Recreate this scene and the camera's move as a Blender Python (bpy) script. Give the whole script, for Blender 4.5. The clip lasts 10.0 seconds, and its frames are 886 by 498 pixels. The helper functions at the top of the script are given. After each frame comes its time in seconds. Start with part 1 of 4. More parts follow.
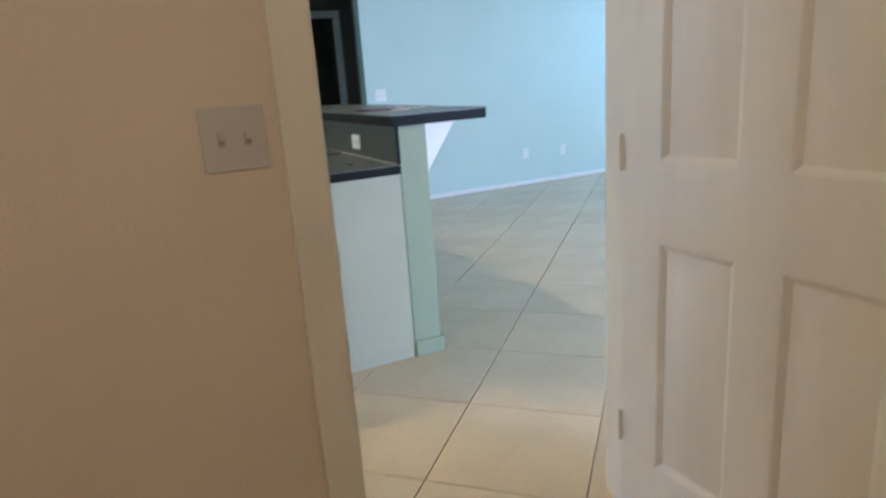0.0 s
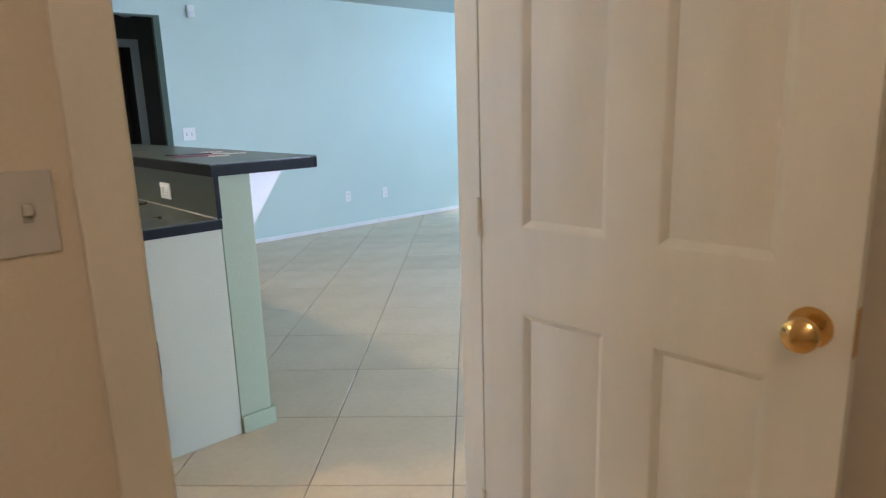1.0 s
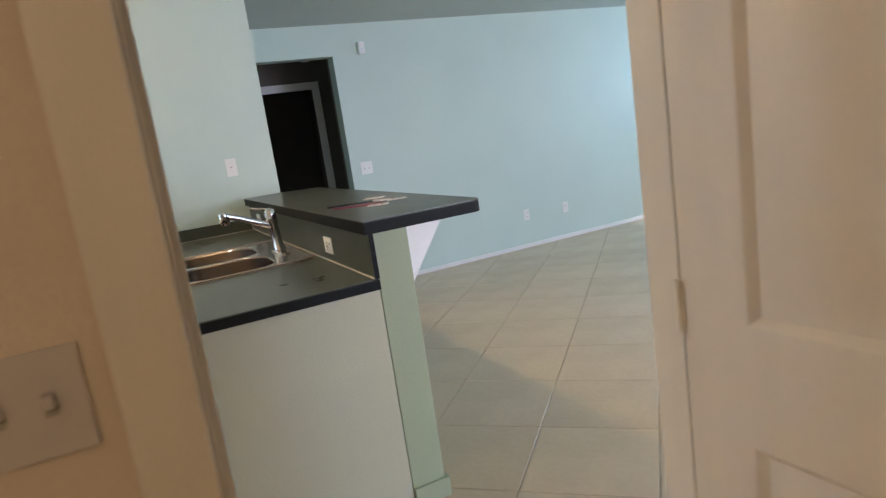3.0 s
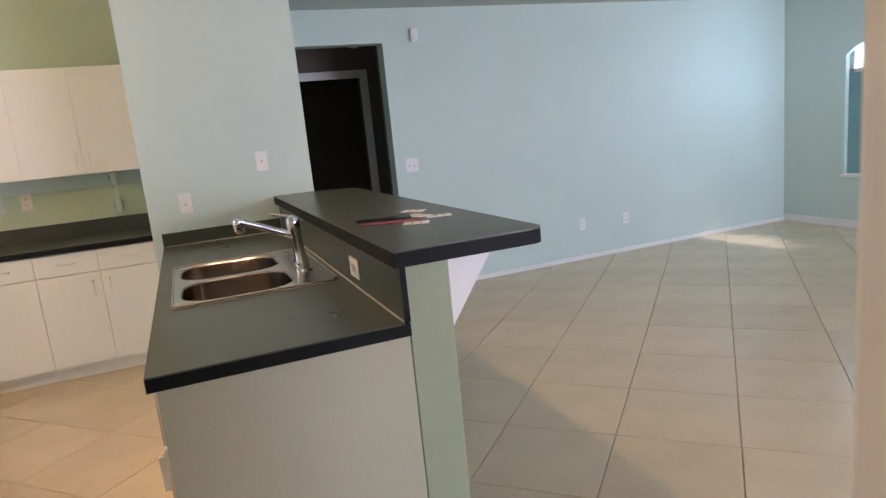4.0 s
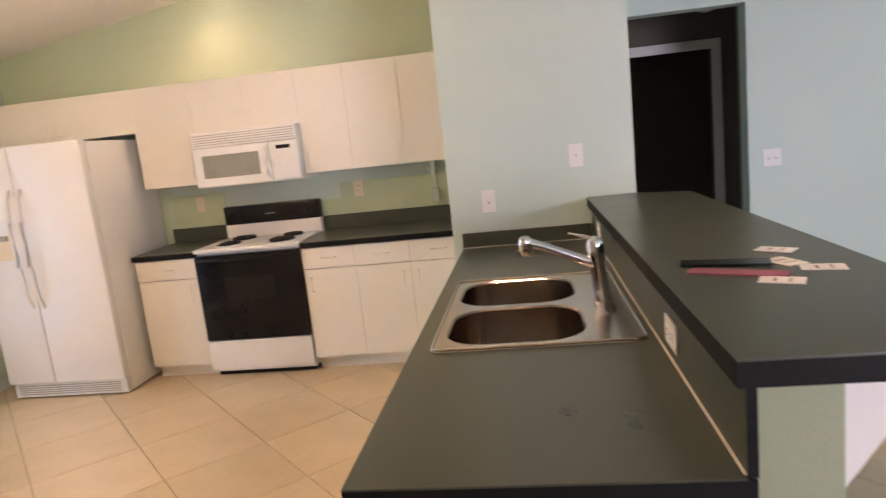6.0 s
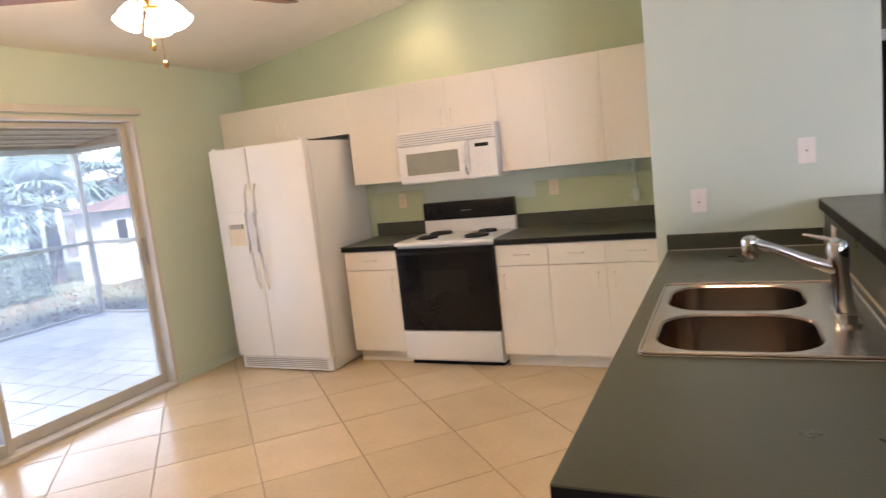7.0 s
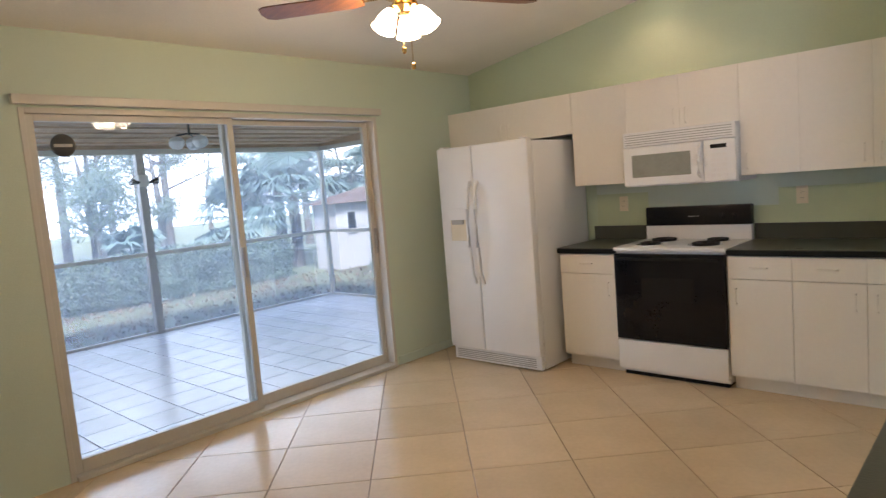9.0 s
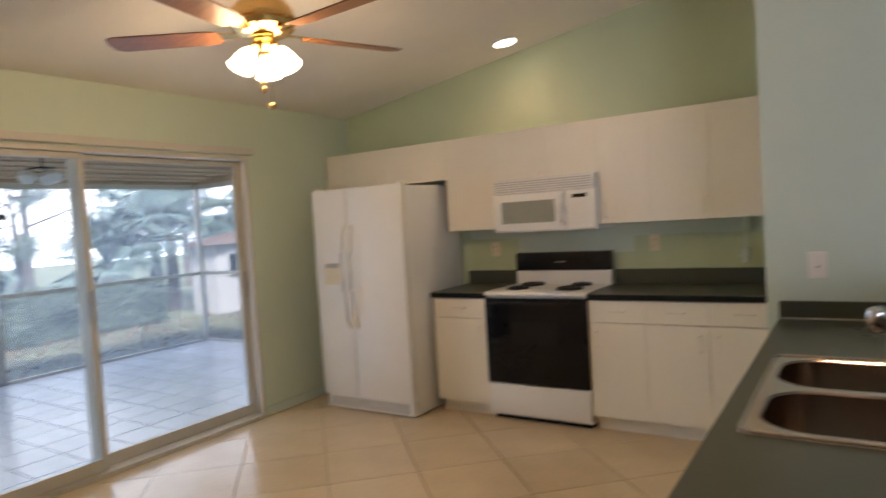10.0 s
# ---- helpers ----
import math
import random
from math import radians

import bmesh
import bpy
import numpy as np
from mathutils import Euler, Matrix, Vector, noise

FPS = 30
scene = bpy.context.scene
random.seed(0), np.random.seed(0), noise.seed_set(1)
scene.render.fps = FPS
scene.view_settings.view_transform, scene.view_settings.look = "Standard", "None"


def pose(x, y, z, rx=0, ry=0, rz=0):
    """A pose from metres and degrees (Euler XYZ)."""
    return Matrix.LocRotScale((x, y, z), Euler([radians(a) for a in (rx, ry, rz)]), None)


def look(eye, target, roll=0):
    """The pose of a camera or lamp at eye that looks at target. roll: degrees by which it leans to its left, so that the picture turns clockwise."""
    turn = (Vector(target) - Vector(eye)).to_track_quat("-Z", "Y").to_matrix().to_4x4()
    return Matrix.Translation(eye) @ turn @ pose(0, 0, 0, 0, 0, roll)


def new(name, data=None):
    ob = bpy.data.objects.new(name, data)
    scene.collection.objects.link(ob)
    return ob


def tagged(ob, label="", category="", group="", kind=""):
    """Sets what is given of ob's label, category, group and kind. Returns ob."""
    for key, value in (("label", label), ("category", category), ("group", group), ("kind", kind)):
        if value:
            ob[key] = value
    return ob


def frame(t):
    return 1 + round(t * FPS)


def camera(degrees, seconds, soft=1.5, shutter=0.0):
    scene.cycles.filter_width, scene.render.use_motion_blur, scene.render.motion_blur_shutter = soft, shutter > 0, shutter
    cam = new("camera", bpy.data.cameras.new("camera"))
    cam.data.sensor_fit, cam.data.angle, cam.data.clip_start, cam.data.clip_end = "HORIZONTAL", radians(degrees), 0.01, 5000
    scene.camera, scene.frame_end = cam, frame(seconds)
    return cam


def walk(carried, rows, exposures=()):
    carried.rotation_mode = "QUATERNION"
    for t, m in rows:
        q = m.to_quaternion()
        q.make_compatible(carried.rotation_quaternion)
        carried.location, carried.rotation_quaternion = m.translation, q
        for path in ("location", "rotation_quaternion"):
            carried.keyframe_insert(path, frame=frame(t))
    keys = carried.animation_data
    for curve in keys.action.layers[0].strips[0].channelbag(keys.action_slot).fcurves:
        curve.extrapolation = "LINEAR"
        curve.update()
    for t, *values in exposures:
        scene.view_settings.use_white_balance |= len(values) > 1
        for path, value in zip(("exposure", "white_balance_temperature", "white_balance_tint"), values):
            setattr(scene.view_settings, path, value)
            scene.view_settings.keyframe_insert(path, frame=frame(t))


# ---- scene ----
cam = camera(69.5, 10.0, soft=1.3, shutter=0.45)
# the walk: out of a small room, past the door, up to the sink bar, then a turn to the kitchen
PATH = [
    (0, pose(-0.353, -2.565, 1.264, 74.99, 3.92, -26.40)),
    (0.5, pose(-0.385, -2.521, 1.316, 79.30, 2.33, -35.13)),
    (1, pose(-0.317, -2.362, 1.307, 77.51, 1.63, -42.66)),
    (1.5, pose(-0.220, -2.280, 1.336, 79.19, 1.94, -30.56)),
    (2, pose(-0.206, -2.366, 1.365, 79.80, 2.40, -26.61)),
    (2.5, pose(-0.190, -2.360, 1.416, 80.50, 3.66, -30.15)),
    (3, pose(-0.043, -2.093, 1.401, 79.23, 8.14, -26.95)),
    (3.2, pose(0.019, -1.993, 1.427, 79.67, 6.93, -24.48)),
    (4.3, pose(0.220, -1.533, 1.445, 78.78, 5.91, -21.92)),
    (4.5, pose(0.263, -1.464, 1.436, 78.64, 6.71, -20.41)),
    (5, pose(0.358, -1.287, 1.439, 80.03, 4.95, -6.16)),
    (5.2, pose(0.381, -1.220, 1.441, 79.85, 5.37, -2.06)),
    (6.3, pose(0.344, -0.959, 1.508, 80.60, 5.81, 12.32)),
    (6.5, pose(0.321, -0.977, 1.469, 81.85, 5.60, 17.01)),
    (7, pose(0.299, -0.972, 1.467, 82.22, 6.19, 23.88)),
    (7.5, pose(0.285, -0.982, 1.454, 82.68, 7.14, 29.19)),
    (8, pose(0.261, -0.984, 1.458, 83.42, 5.14, 34.17)),
    (8.5, pose(0.237, -1.003, 1.458, 83.71, 5.27, 39.76)),
    (9, pose(0.208, -1.015, 1.454, 84.24, 4.66, 42.31)),
    (9.2, pose(0.205, -1.012, 1.453, 84.45, 4.40, 43.50)),
    (9.5, pose(0.213, -1.009, 1.453, 84.97, 3.88, 42.63)),
    (9.7, pose(0.253, -0.968, 1.449, 85.51, 4.24, 39.99)),
    (10, pose(0.306, -0.890, 1.448, 87.41, 3.60, 32.90)),
]
EXPOSURE = [(0.0, 2.22, 4900, 8), (1.5, 2.05, 5500, 12), (3.0, 1.88, 5950, 15), (4.3, 1.88, 6200, 24), (5.2, 1.83, 6450, 27), (6.3, 2.08, 6650, 28),
            (8.0, 1.58, 6250, 21), (9.5, 1.2, 6150, 20), (10.0, 1.1, 6600, 20)]
walk(cam, PATH, EXPOSURE)

# ---- world and light ----
world = bpy.data.worlds.new("overcast_sky")
scene.world = world
world.use_nodes = True
wn = world.node_tree.nodes
sky = wn.new("ShaderNodeTexSky")
sky.sky_type, sky.sun_disc = "NISHITA", False
sky.sun_elevation, sky.sun_rotation = radians(52), radians(125)
sky.air_density, sky.dust_density, sky.ozone_density = 1.0, 1.5, 1.0
wn["Background"].inputs["Strength"].default_value = 0.15
world.node_tree.links.new(sky.outputs[0], wn["Background"].inputs["Color"])


def lamp(name, kind, energy, colour, m, size=0.1, spread=None):
    data = bpy.data.lights.new(name, kind)
    data.energy, data.color = energy, colour
    if kind == "AREA":
        data.shape, data.size, data.size_y = "RECTANGLE", size[0], size[1]
    elif kind == "SUN":
        data.angle = size
    else:
        data.shadow_soft_size = size
    if kind == "SPOT":
        data.spot_size, data.spot_blend = spread, 0.6
    ob = new(name, data)
    ob.matrix_world = m
    return ob


WARM = (1.0, 0.685, 0.36)
lamp("sun", "SUN", 5.0, (1.0, 0.97, 0.93), look((14, -10, 22), (0, 0, 0)), radians(12))
# daylight in the glass door and arched window, plus an added rear fill
lamp("daylight_slider", "AREA", 4.2, (0.60, 0.79, 1.0), look((-3.68, 1.22, 1.05), (0, 1.22, 0.95)), (2.3, 1.9))
lamp("daylight_arched_window", "AREA", 5.0, (0.55, 0.76, 1.0), look((6.38, 2.24, 1.74), (4.6, 3.3, 1.66)), (1.2, 0.34))
lamp("fill_rear_opening", "AREA", 57, (0.77, 0.79, 1.0), look((4.2, -4.9, 1.3), (3.4, 3.6, 1.0)), (2.6, 1.9))
# ceiling fan lamps and recessed lamps
for dx, dy in ((0.09, -0.06), (-0.09, -0.06), (0.0, 0.1)):
    lamp("fan_bulb_light", "POINT", 2.9, WARM, pose(-1.895 + dx, 1.136 + dy, 2.19), 0.05)
lamp("recessed_light", "SPOT", 3.0, (1.0, 0.64, 0.40), look((-1.80, 3.34, 2.685), (-1.78, 3.2, 0)), 0.06, radians(140))
lamp("recessed_light", "SPOT", 22, WARM, look((0.2, 1.1, 2.95), (1.6, 0.6, 0)), 0.04, radians(100))
# warm hall lamp, added out of view without a fixture
lamp("hall_unseen_light", "POINT", 4.0, (1.0, 0.69, 0.39), pose(-0.7, -2.95, 2.15), 0.1)


# ---- materials ----
def material(name, colour, rough=0.5, metal=0.0, var=0.06, scale=6.0, bump=0.15, fine=60.0, spec=0.5, stretch=(1, 1, 1), coat=0.0, dark=None):
    """A surface with broad mottling, fine grain and a light relief."""
    m = bpy.data.materials.new(name)
    m.use_nodes = True
    n, l = m.node_tree.nodes, m.node_tree.links
    b = n["Principled BSDF"]
    b.inputs["Roughness"].default_value, b.inputs["Metallic"].default_value = rough, metal
    b.inputs["Specular IOR Level"].default_value = spec
    b.inputs["Coat Weight"].default_value = coat
    tc, mp = n.new("ShaderNodeTexCoord"), n.new("ShaderNodeMapping")
    mp.inputs["Scale"].default_value = stretch
    l.new(tc.outputs["Object"], mp.inputs["Vector"])
    big, small = n.new("ShaderNodeTexNoise"), n.new("ShaderNodeTexNoise")
    big.inputs["Scale"].default_value, big.inputs["Detail"].default_value = scale, 4
    small.inputs["Scale"].default_value, small.inputs["Detail"].default_value = fine, 3
    for q in (big, small):
        l.new(mp.outputs[0], q.inputs["Vector"])
    ramp = n.new("ShaderNodeValToRGB")
    lo = dark or tuple(c * (1 - 2.2 * var) for c in colour)
    ramp.color_ramp.elements[0].color, ramp.color_ramp.elements[1].color = (*lo, 1), (*[min(1, c * (1 + var)) for c in colour], 1)
    ramp.color_ramp.elements[0].position, ramp.color_ramp.elements[1].position = 0.3, 0.7
    mix = n.new("ShaderNodeMath")
    mix.operation, mix.inputs[1].default_value = "MULTIPLY_ADD", 0.35
    sub = n.new("ShaderNodeMath")
    sub.operation, sub.inputs[1].default_value = "MULTIPLY", 0.65
    l.new(big.outputs[0], sub.inputs[0])
    l.new(small.outputs[0], mix.inputs[0])
    l.new(sub.outputs[0], mix.inputs[2])
    l.new(mix.outputs[0], ramp.inputs[0])
    l.new(ramp.outputs[0], b.inputs["Base Color"])
    rr = n.new("ShaderNodeMapRange")
    rr.inputs["To Min"].default_value, rr.inputs["To Max"].default_value = rough * 0.8, min(1, rough * 1.2)
    l.new(big.outputs[0], rr.inputs[0])
    l.new(rr.outputs[0], b.inputs["Roughness"])
    if bump:
        bp = n.new("ShaderNodeBump")
        bp.inputs["Strength"].default_value, bp.inputs["Distance"].default_value = bump, 0.004
        l.new(small.outputs[0], bp.inputs["Height"])
        l.new(bp.outputs[0], b.inputs["Normal"])
    return m


def vary_by_piece(m, amount=0.1):
    """Each piece a little lighter or darker."""
    n, l = m.node_tree.nodes, m.node_tree.links
    b = n["Principled BSDF"]
    src = b.inputs["Base Color"].links[0].from_socket
    info, mr, hsv = n.new("ShaderNodeObjectInfo"), n.new("ShaderNodeMapRange"), n.new("ShaderNodeHueSaturation")
    mr.inputs["To Min"].default_value, mr.inputs["To Max"].default_value = 1 - amount, 1 + amount
    l.new(info.outputs["Random"], mr.inputs[0])
    l.new(mr.outputs[0], hsv.inputs["Value"])
    l.new(src, hsv.inputs["Color"])
    l.new(hsv.outputs[0], b.inputs["Base Color"])
    return m


def glowing(name, colour, strength):
    m = bpy.data.materials.new(name)
    m.use_nodes = True
    b = m.node_tree.nodes["Principled BSDF"]
    b.inputs["Base Color"].default_value = b.inputs["Emission Color"].default_value = (*colour, 1)
    b.inputs["Emission Strength"].default_value = strength
    return m


def clear_glass(name, tint=(0.91, 0.96, 1.0)):
    """A thin pane: mostly clear, with a Fresnel gloss."""
    m = bpy.data.materials.new(name)
    m.use_nodes = True
    n, l = m.node_tree.nodes, m.node_tree.links
    n.remove(n["Principled BSDF"])
    tr, gl, mx, fr = n.new("ShaderNodeBsdfTransparent"), n.new("ShaderNodeBsdfGlossy"), n.new("ShaderNodeMixShader"), n.new("ShaderNodeFresnel")
    tr.inputs[0].default_value, gl.inputs["Roughness"].default_value = (*tint, 1), 0.02
    fr.inputs[0].default_value = 1.45
    l.new(fr.outputs[0], mx.inputs[0])
    l.new(tr.outputs[0], mx.inputs[1])
    l.new(gl.outputs[0], mx.inputs[2])
    l.new(mx.outputs[0], n["Material Output"].inputs[0])
    return m


def screen_mesh(name):
    """Fine insect screen, too fine to tell its threads apart: mostly see-through."""
    m = bpy.data.materials.new(name)
    m.use_nodes = True
    n, l = m.node_tree.nodes, m.node_tree.links
    n.remove(n["Principled BSDF"])
    tr, df, mx = n.new("ShaderNodeBsdfTransparent"), n.new("ShaderNodeBsdfTranslucent"), n.new("ShaderNodeMixShader")
    # pale blue translucence added as outdoor haze over the view
    df.inputs[0].default_value = (0.62, 0.74, 0.92, 1)
    mx.inputs[0].default_value = 0.13
    l.new(tr.outputs[0], mx.inputs[1])
    l.new(df.outputs[0], mx.inputs[2])
    l.new(mx.outputs[0], n["Material Output"].inputs[0])
    return m


MINT = material("mint_wall_paint", (0.565, 0.675, 0.605), 0.5, var=0.03, scale=1.2, bump=0.25, fine=140)
# kitchen wall colours, greener than the living room mint
KMINT = material("kitchen_mint_tone", (0.57, 0.665, 0.555), 0.6, var=0.03, scale=1.2, bump=0.25, fine=140)
KGREEN = material("kitchen_green_tone", (0.50, 0.60, 0.42), 0.42, var=0.04, scale=1.4, bump=0.25, fine=140)
GREEN = material("older_green_wall_paint", (0.50, 0.585, 0.37), 0.5, var=0.06, scale=2.5, bump=0.25, fine=140)
TAN = material("beige_hall_paint", (0.74, 0.66, 0.56), 0.65, var=0.03, scale=1.5, bump=0.3, fine=150)
DARKWALL = material("passage_wall_unlit_brown", (0.16, 0.14, 0.11), 0.8, var=0.06, scale=2)
CEIL = material("white_textured_ceiling", (0.80, 0.78, 0.72), 0.85, var=0.03, scale=2, bump=0.5, fine=70)
# living room vault, darker and greyer than the kitchen ceiling
CEILG = material("grey_green_vault_surface", (0.46, 0.52, 0.48), 0.85, var=0.03, scale=2, bump=0.5, fine=70)
WHITE = material("white_gloss_paint", (0.80, 0.79, 0.75), 0.35, var=0.03, scale=3, bump=0.05, fine=40)
DOORWHITE = material("white_door_paint", (0.80, 0.77, 0.71), 0.4, var=0.03, scale=3, bump=0.12, fine=120, stretch=(4, 4, 1))
CAB = material("cream_laminate", (0.80, 0.77, 0.68), 0.4, var=0.02, scale=2, bump=0.03, fine=50)
APPL = material("white_appliance_enamel", (0.80, 0.80, 0.77), 0.3, var=0.02, scale=3, bump=0.12, fine=260)
ALMOND = material("almond_plastic", (0.74, 0.66, 0.48), 0.4, var=0.03)
VENT = material("grey_vent_plastic", (0.42, 0.41, 0.37), 0.5)
BLACK = material("black_oven_glass", (0.008, 0.008, 0.009), 0.14, var=0.1, bump=0, spec=0.25)
BLACKP = material("black_enamel", (0.011, 0.011, 0.011), 0.25, var=0.1, bump=0.02, spec=0.3)
COIL = material("burner_coil", (0.03, 0.028, 0.026), 0.5, metal=0.6, var=0.2)
LAM = material("dark_green_grey_laminate", (0.058, 0.067, 0.050), 0.3, var=0.08, scale=5, bump=0.12, fine=190)
LAMEDGE = material("black_laminate_edge", (0.009, 0.010, 0.010), 0.55, spec=0.15, var=0.15, scale=10, bump=0.03)
CREAM = material("cream_grey_panel_paint", (0.45, 0.45, 0.325), 0.6, var=0.04, scale=2, bump=0.2, fine=140)
OLIVE = material("sage_green_paint", (0.32, 0.37, 0.24), 0.6, var=0.04, scale=2, bump=0.2, fine=140)
CAULK = material("white_caulk", (0.55, 0.52, 0.46), 0.6)
# warm tint in both steels, darker in the bowls, stands for reflections
STEEL = material("brushed_stainless_steel", (0.60, 0.52, 0.45), 0.2, metal=1.0, var=0.06, scale=5, bump=0.05, fine=120, stretch=(1, 12, 1))
BOWL = material("stainless_bowl_reflect_tint", (0.36, 0.29, 0.245), 0.18, metal=1.0, var=0.08, scale=5, bump=0.04, fine=120, stretch=(1, 12, 1))
CHROME = material("chrome", (0.75, 0.75, 0.76), 0.08, metal=1.0, var=0.02, bump=0)
SCREEN = screen_mesh("hazy_insect_screen")
DARKMETAL = material("dark_faucet_body", (0.12, 0.12, 0.125), 0.25, metal=0.8, var=0.1, bump=0)
BRASS = material("polished_brass", (0.78, 0.52, 0.20), 0.16, metal=1.0, var=0.08, bump=0.02)
FANWOOD = material("fan_blade_wood", (0.20, 0.085, 0.03), 0.4, var=0.25, scale=5, stretch=(2, 12, 2), bump=0.05)
TILE = vary_by_piece(material("cream_ceramic_tile", (0.66, 0.525, 0.345), 0.22, var=0.05, scale=3.5, bump=0.06, fine=35), 0.05)
GROUT = material("grey_brown_grout", (0.32, 0.26, 0.20), 0.9, var=0.12, scale=9)
PTILE = vary_by_piece(material("pale_patio_tile", (0.74, 0.78, 0.83), 0.2, var=0.05, scale=4, bump=0.05), 0.06)
PGROUT = material("patio_grout", (0.16, 0.18, 0.21), 0.9)
ALU = material("white_aluminium", (0.58, 0.565, 0.51), 0.4, var=0.03, bump=0.02)
ALUGREY = material("bronze_grey_aluminium", (0.40, 0.39, 0.37), 0.4, metal=0.3, var=0.06)
WOODCEIL = vary_by_piece(material("weathered_porch_boards", (0.56, 0.40, 0.27), 0.7, var=0.22, scale=4, stretch=(6, 1, 6), bump=0.2), 0.18)
GRASS = material("dry_lawn", (0.135, 0.155, 0.085), 0.95, var=0.35, scale=1.2, bump=0.6, fine=30)
LEAF = material("hedge_leaf", (0.14, 0.19, 0.13), 0.6, var=0.3, scale=4, bump=0.1)
PALMLEAF = material("palm_leaf", (0.14, 0.21, 0.17), 0.5, var=0.3, scale=4, bump=0.1)
TREELEAF = material("tree_leaf", (0.20, 0.26, 0.19), 0.6, var=0.4, scale=4, bump=0.1)
BARK = material("grey_bark", (0.16, 0.14, 0.12), 0.9, var=0.3, scale=8, bump=0.6, fine=30)
LITTER = material("fallen_leaf", (0.24, 0.155, 0.10), 0.8, var=0.35, scale=9, bump=0.1)
STUCCO = material("beige_stucco", (0.48, 0.455, 0.42), 0.85, var=0.05, scale=3, bump=0.4)
ROOFT = material("brown_shingles", (0.15, 0.10, 0.075), 0.85, var=0.2, scale=6, bump=0.4)
GLOWW = glowing("lit_frosted_glass", (1.0, 0.80, 0.52), 9.0)
GLOWC = glowing("lit_recessed_lens", (1.0, 0.82, 0.58), 4.0)
FROST = material("unlit_frosted_glass", (0.72, 0.74, 0.76), 0.3, var=0.02, bump=0)
GLASS = clear_glass("window_glass")
MWGLASS = material("grey_microwave_window", (0.30, 0.31, 0.26), 0.25, var=0.06, bump=0)
# white plastic, greyed in its colour for the light on it
PLATE = material("dimmed_white_switch_plastic", (0.60, 0.575, 0.57), 0.4, var=0.02, bump=0)
CARD = material("white_card", (0.78, 0.75, 0.74), 0.5)
PINK = material("pink_brochure", (0.30, 0.08, 0.13), 0.45, var=0.2)
SHADE = material("blue_green_window_shade", (0.20, 0.36, 0.38), 0.7, var=0.08)


# ---- building blocks ----
def bevelled(bm, w, seg=2):
    if w:
        bmesh.ops.bevel(bm, geom=bm.edges[:], offset=w, segments=seg, affect="EDGES", profile=0.6)
    return bm


def slab(x0, x1, y0, y1, z0, z1, w=0.0, bm=None):
    """A block between two corners, its edges rounded by w."""
    own = bmesh.new()
    bmesh.ops.create_cube(own, size=1)
    for v in own.verts:
        v.co = Vector((x0 + (v.co.x + 0.5) * (x1 - x0), y0 + (v.co.y + 0.5) * (y1 - y0), z0 + (v.co.z + 0.5) * (z1 - z0)))
    bevelled(own, w)
    if bm is None:
        return own
    join(bm, own)
    return bm


def join(bm, other):
    me = bpy.data.meshes.new("tmp")
    other.to_mesh(me)
    other.free()
    bm.from_mesh(me)
    bpy.data.meshes.remove(me)
    return bm


def prism(points, z0, z1, bm=None):
    bm = bm or bmesh.new()
    lo, hi = [bm.verts.new((*p, z0)) for p in points], [bm.verts.new((*p, z1)) for p in points]
    bm.faces.new(lo[::-1])
    bm.faces.new(hi)
    k = len(points)
    for i in range(k):
        bm.faces.new((lo[i], lo[(i + 1) % k], hi[(i + 1) % k], hi[i]))
    return bm


def round_rect(x0, x1, y0, y1, r, n=5):
    out = []
    for cx, cy, a in ((x1 - r, y1 - r, 0), (x0 + r, y1 - r, 90), (x0 + r, y0 + r, 180), (x1 - r, y0 + r, 270)):
        for i in range(n + 1):
            b = radians(a + 90 * i / n)
            out.append((cx + r * math.cos(b), cy + r * math.sin(b)))
    return out


def lathe(profile, n=24, m=None, bm=None):
    """A turned body from (radius, height) pairs about z."""
    own = bmesh.new()
    rings = [[own.verts.new((r * math.cos(2 * math.pi * i / n), r * math.sin(2 * math.pi * i / n), z)) for i in range(n)] for r, z in profile]
    for a, b in zip(rings, rings[1:]):
        for i in range(n):
            own.faces.new((a[i], a[(i + 1) % n], b[(i + 1) % n], b[i]))
    for ring, flip in ((rings[0], True), (rings[-1], False)):
        own.faces.new(ring[::-1] if flip else ring)
    bmesh.ops.recalc_face_normals(own, faces=own.faces[:])
    if m is not None:
        own.transform(m)
    return own if bm is None else join(bm, own)


def tube(points, r, n=10, bm=None):
    """A round bar through points; r one radius or one a point."""
    own = bmesh.new()
    pts = [Vector(p) for p in points]
    rings = []
    for i, p in enumerate(pts):
        d = (pts[min(i + 1, len(pts) - 1)] - pts[max(i - 1, 0)]).normalized()
        q = d.to_track_quat("Z", "Y")
        rad = r[i] if isinstance(r, (list, tuple)) else r
        rings.append([own.verts.new(p + q @ Vector((rad * math.cos(2 * math.pi * k / n), rad * math.sin(2 * math.pi * k / n), 0))) for k in range(n)])
    for a, b in zip(rings, rings[1:]):
        for i in range(n):
            own.faces.new((a[i], a[(i + 1) % n], b[(i + 1) % n], b[i]))
    own.faces.new(rings[0][::-1])
    own.faces.new(rings[-1])
    return own if bm is None else join(bm, own)


def mesh(name, bm, mat, smooth=False):
    me = bpy.data.meshes.new(name)
    bmesh.ops.recalc_face_normals(bm, faces=bm.faces[:])
    bm.to_mesh(me)
    bm.free()
    me.materials.append(mat)
    if smooth:
        for p in me.polygons:
            p.use_smooth = True
        me.set_sharp_from_angle(angle=radians(35))
    return me


def part(name, bm, mat, parent, label="", smooth=False):
    ob = new(name, mesh(name, bm, mat, smooth))
    ob.parent = parent
    if label:
        tagged(ob, label)
    return ob


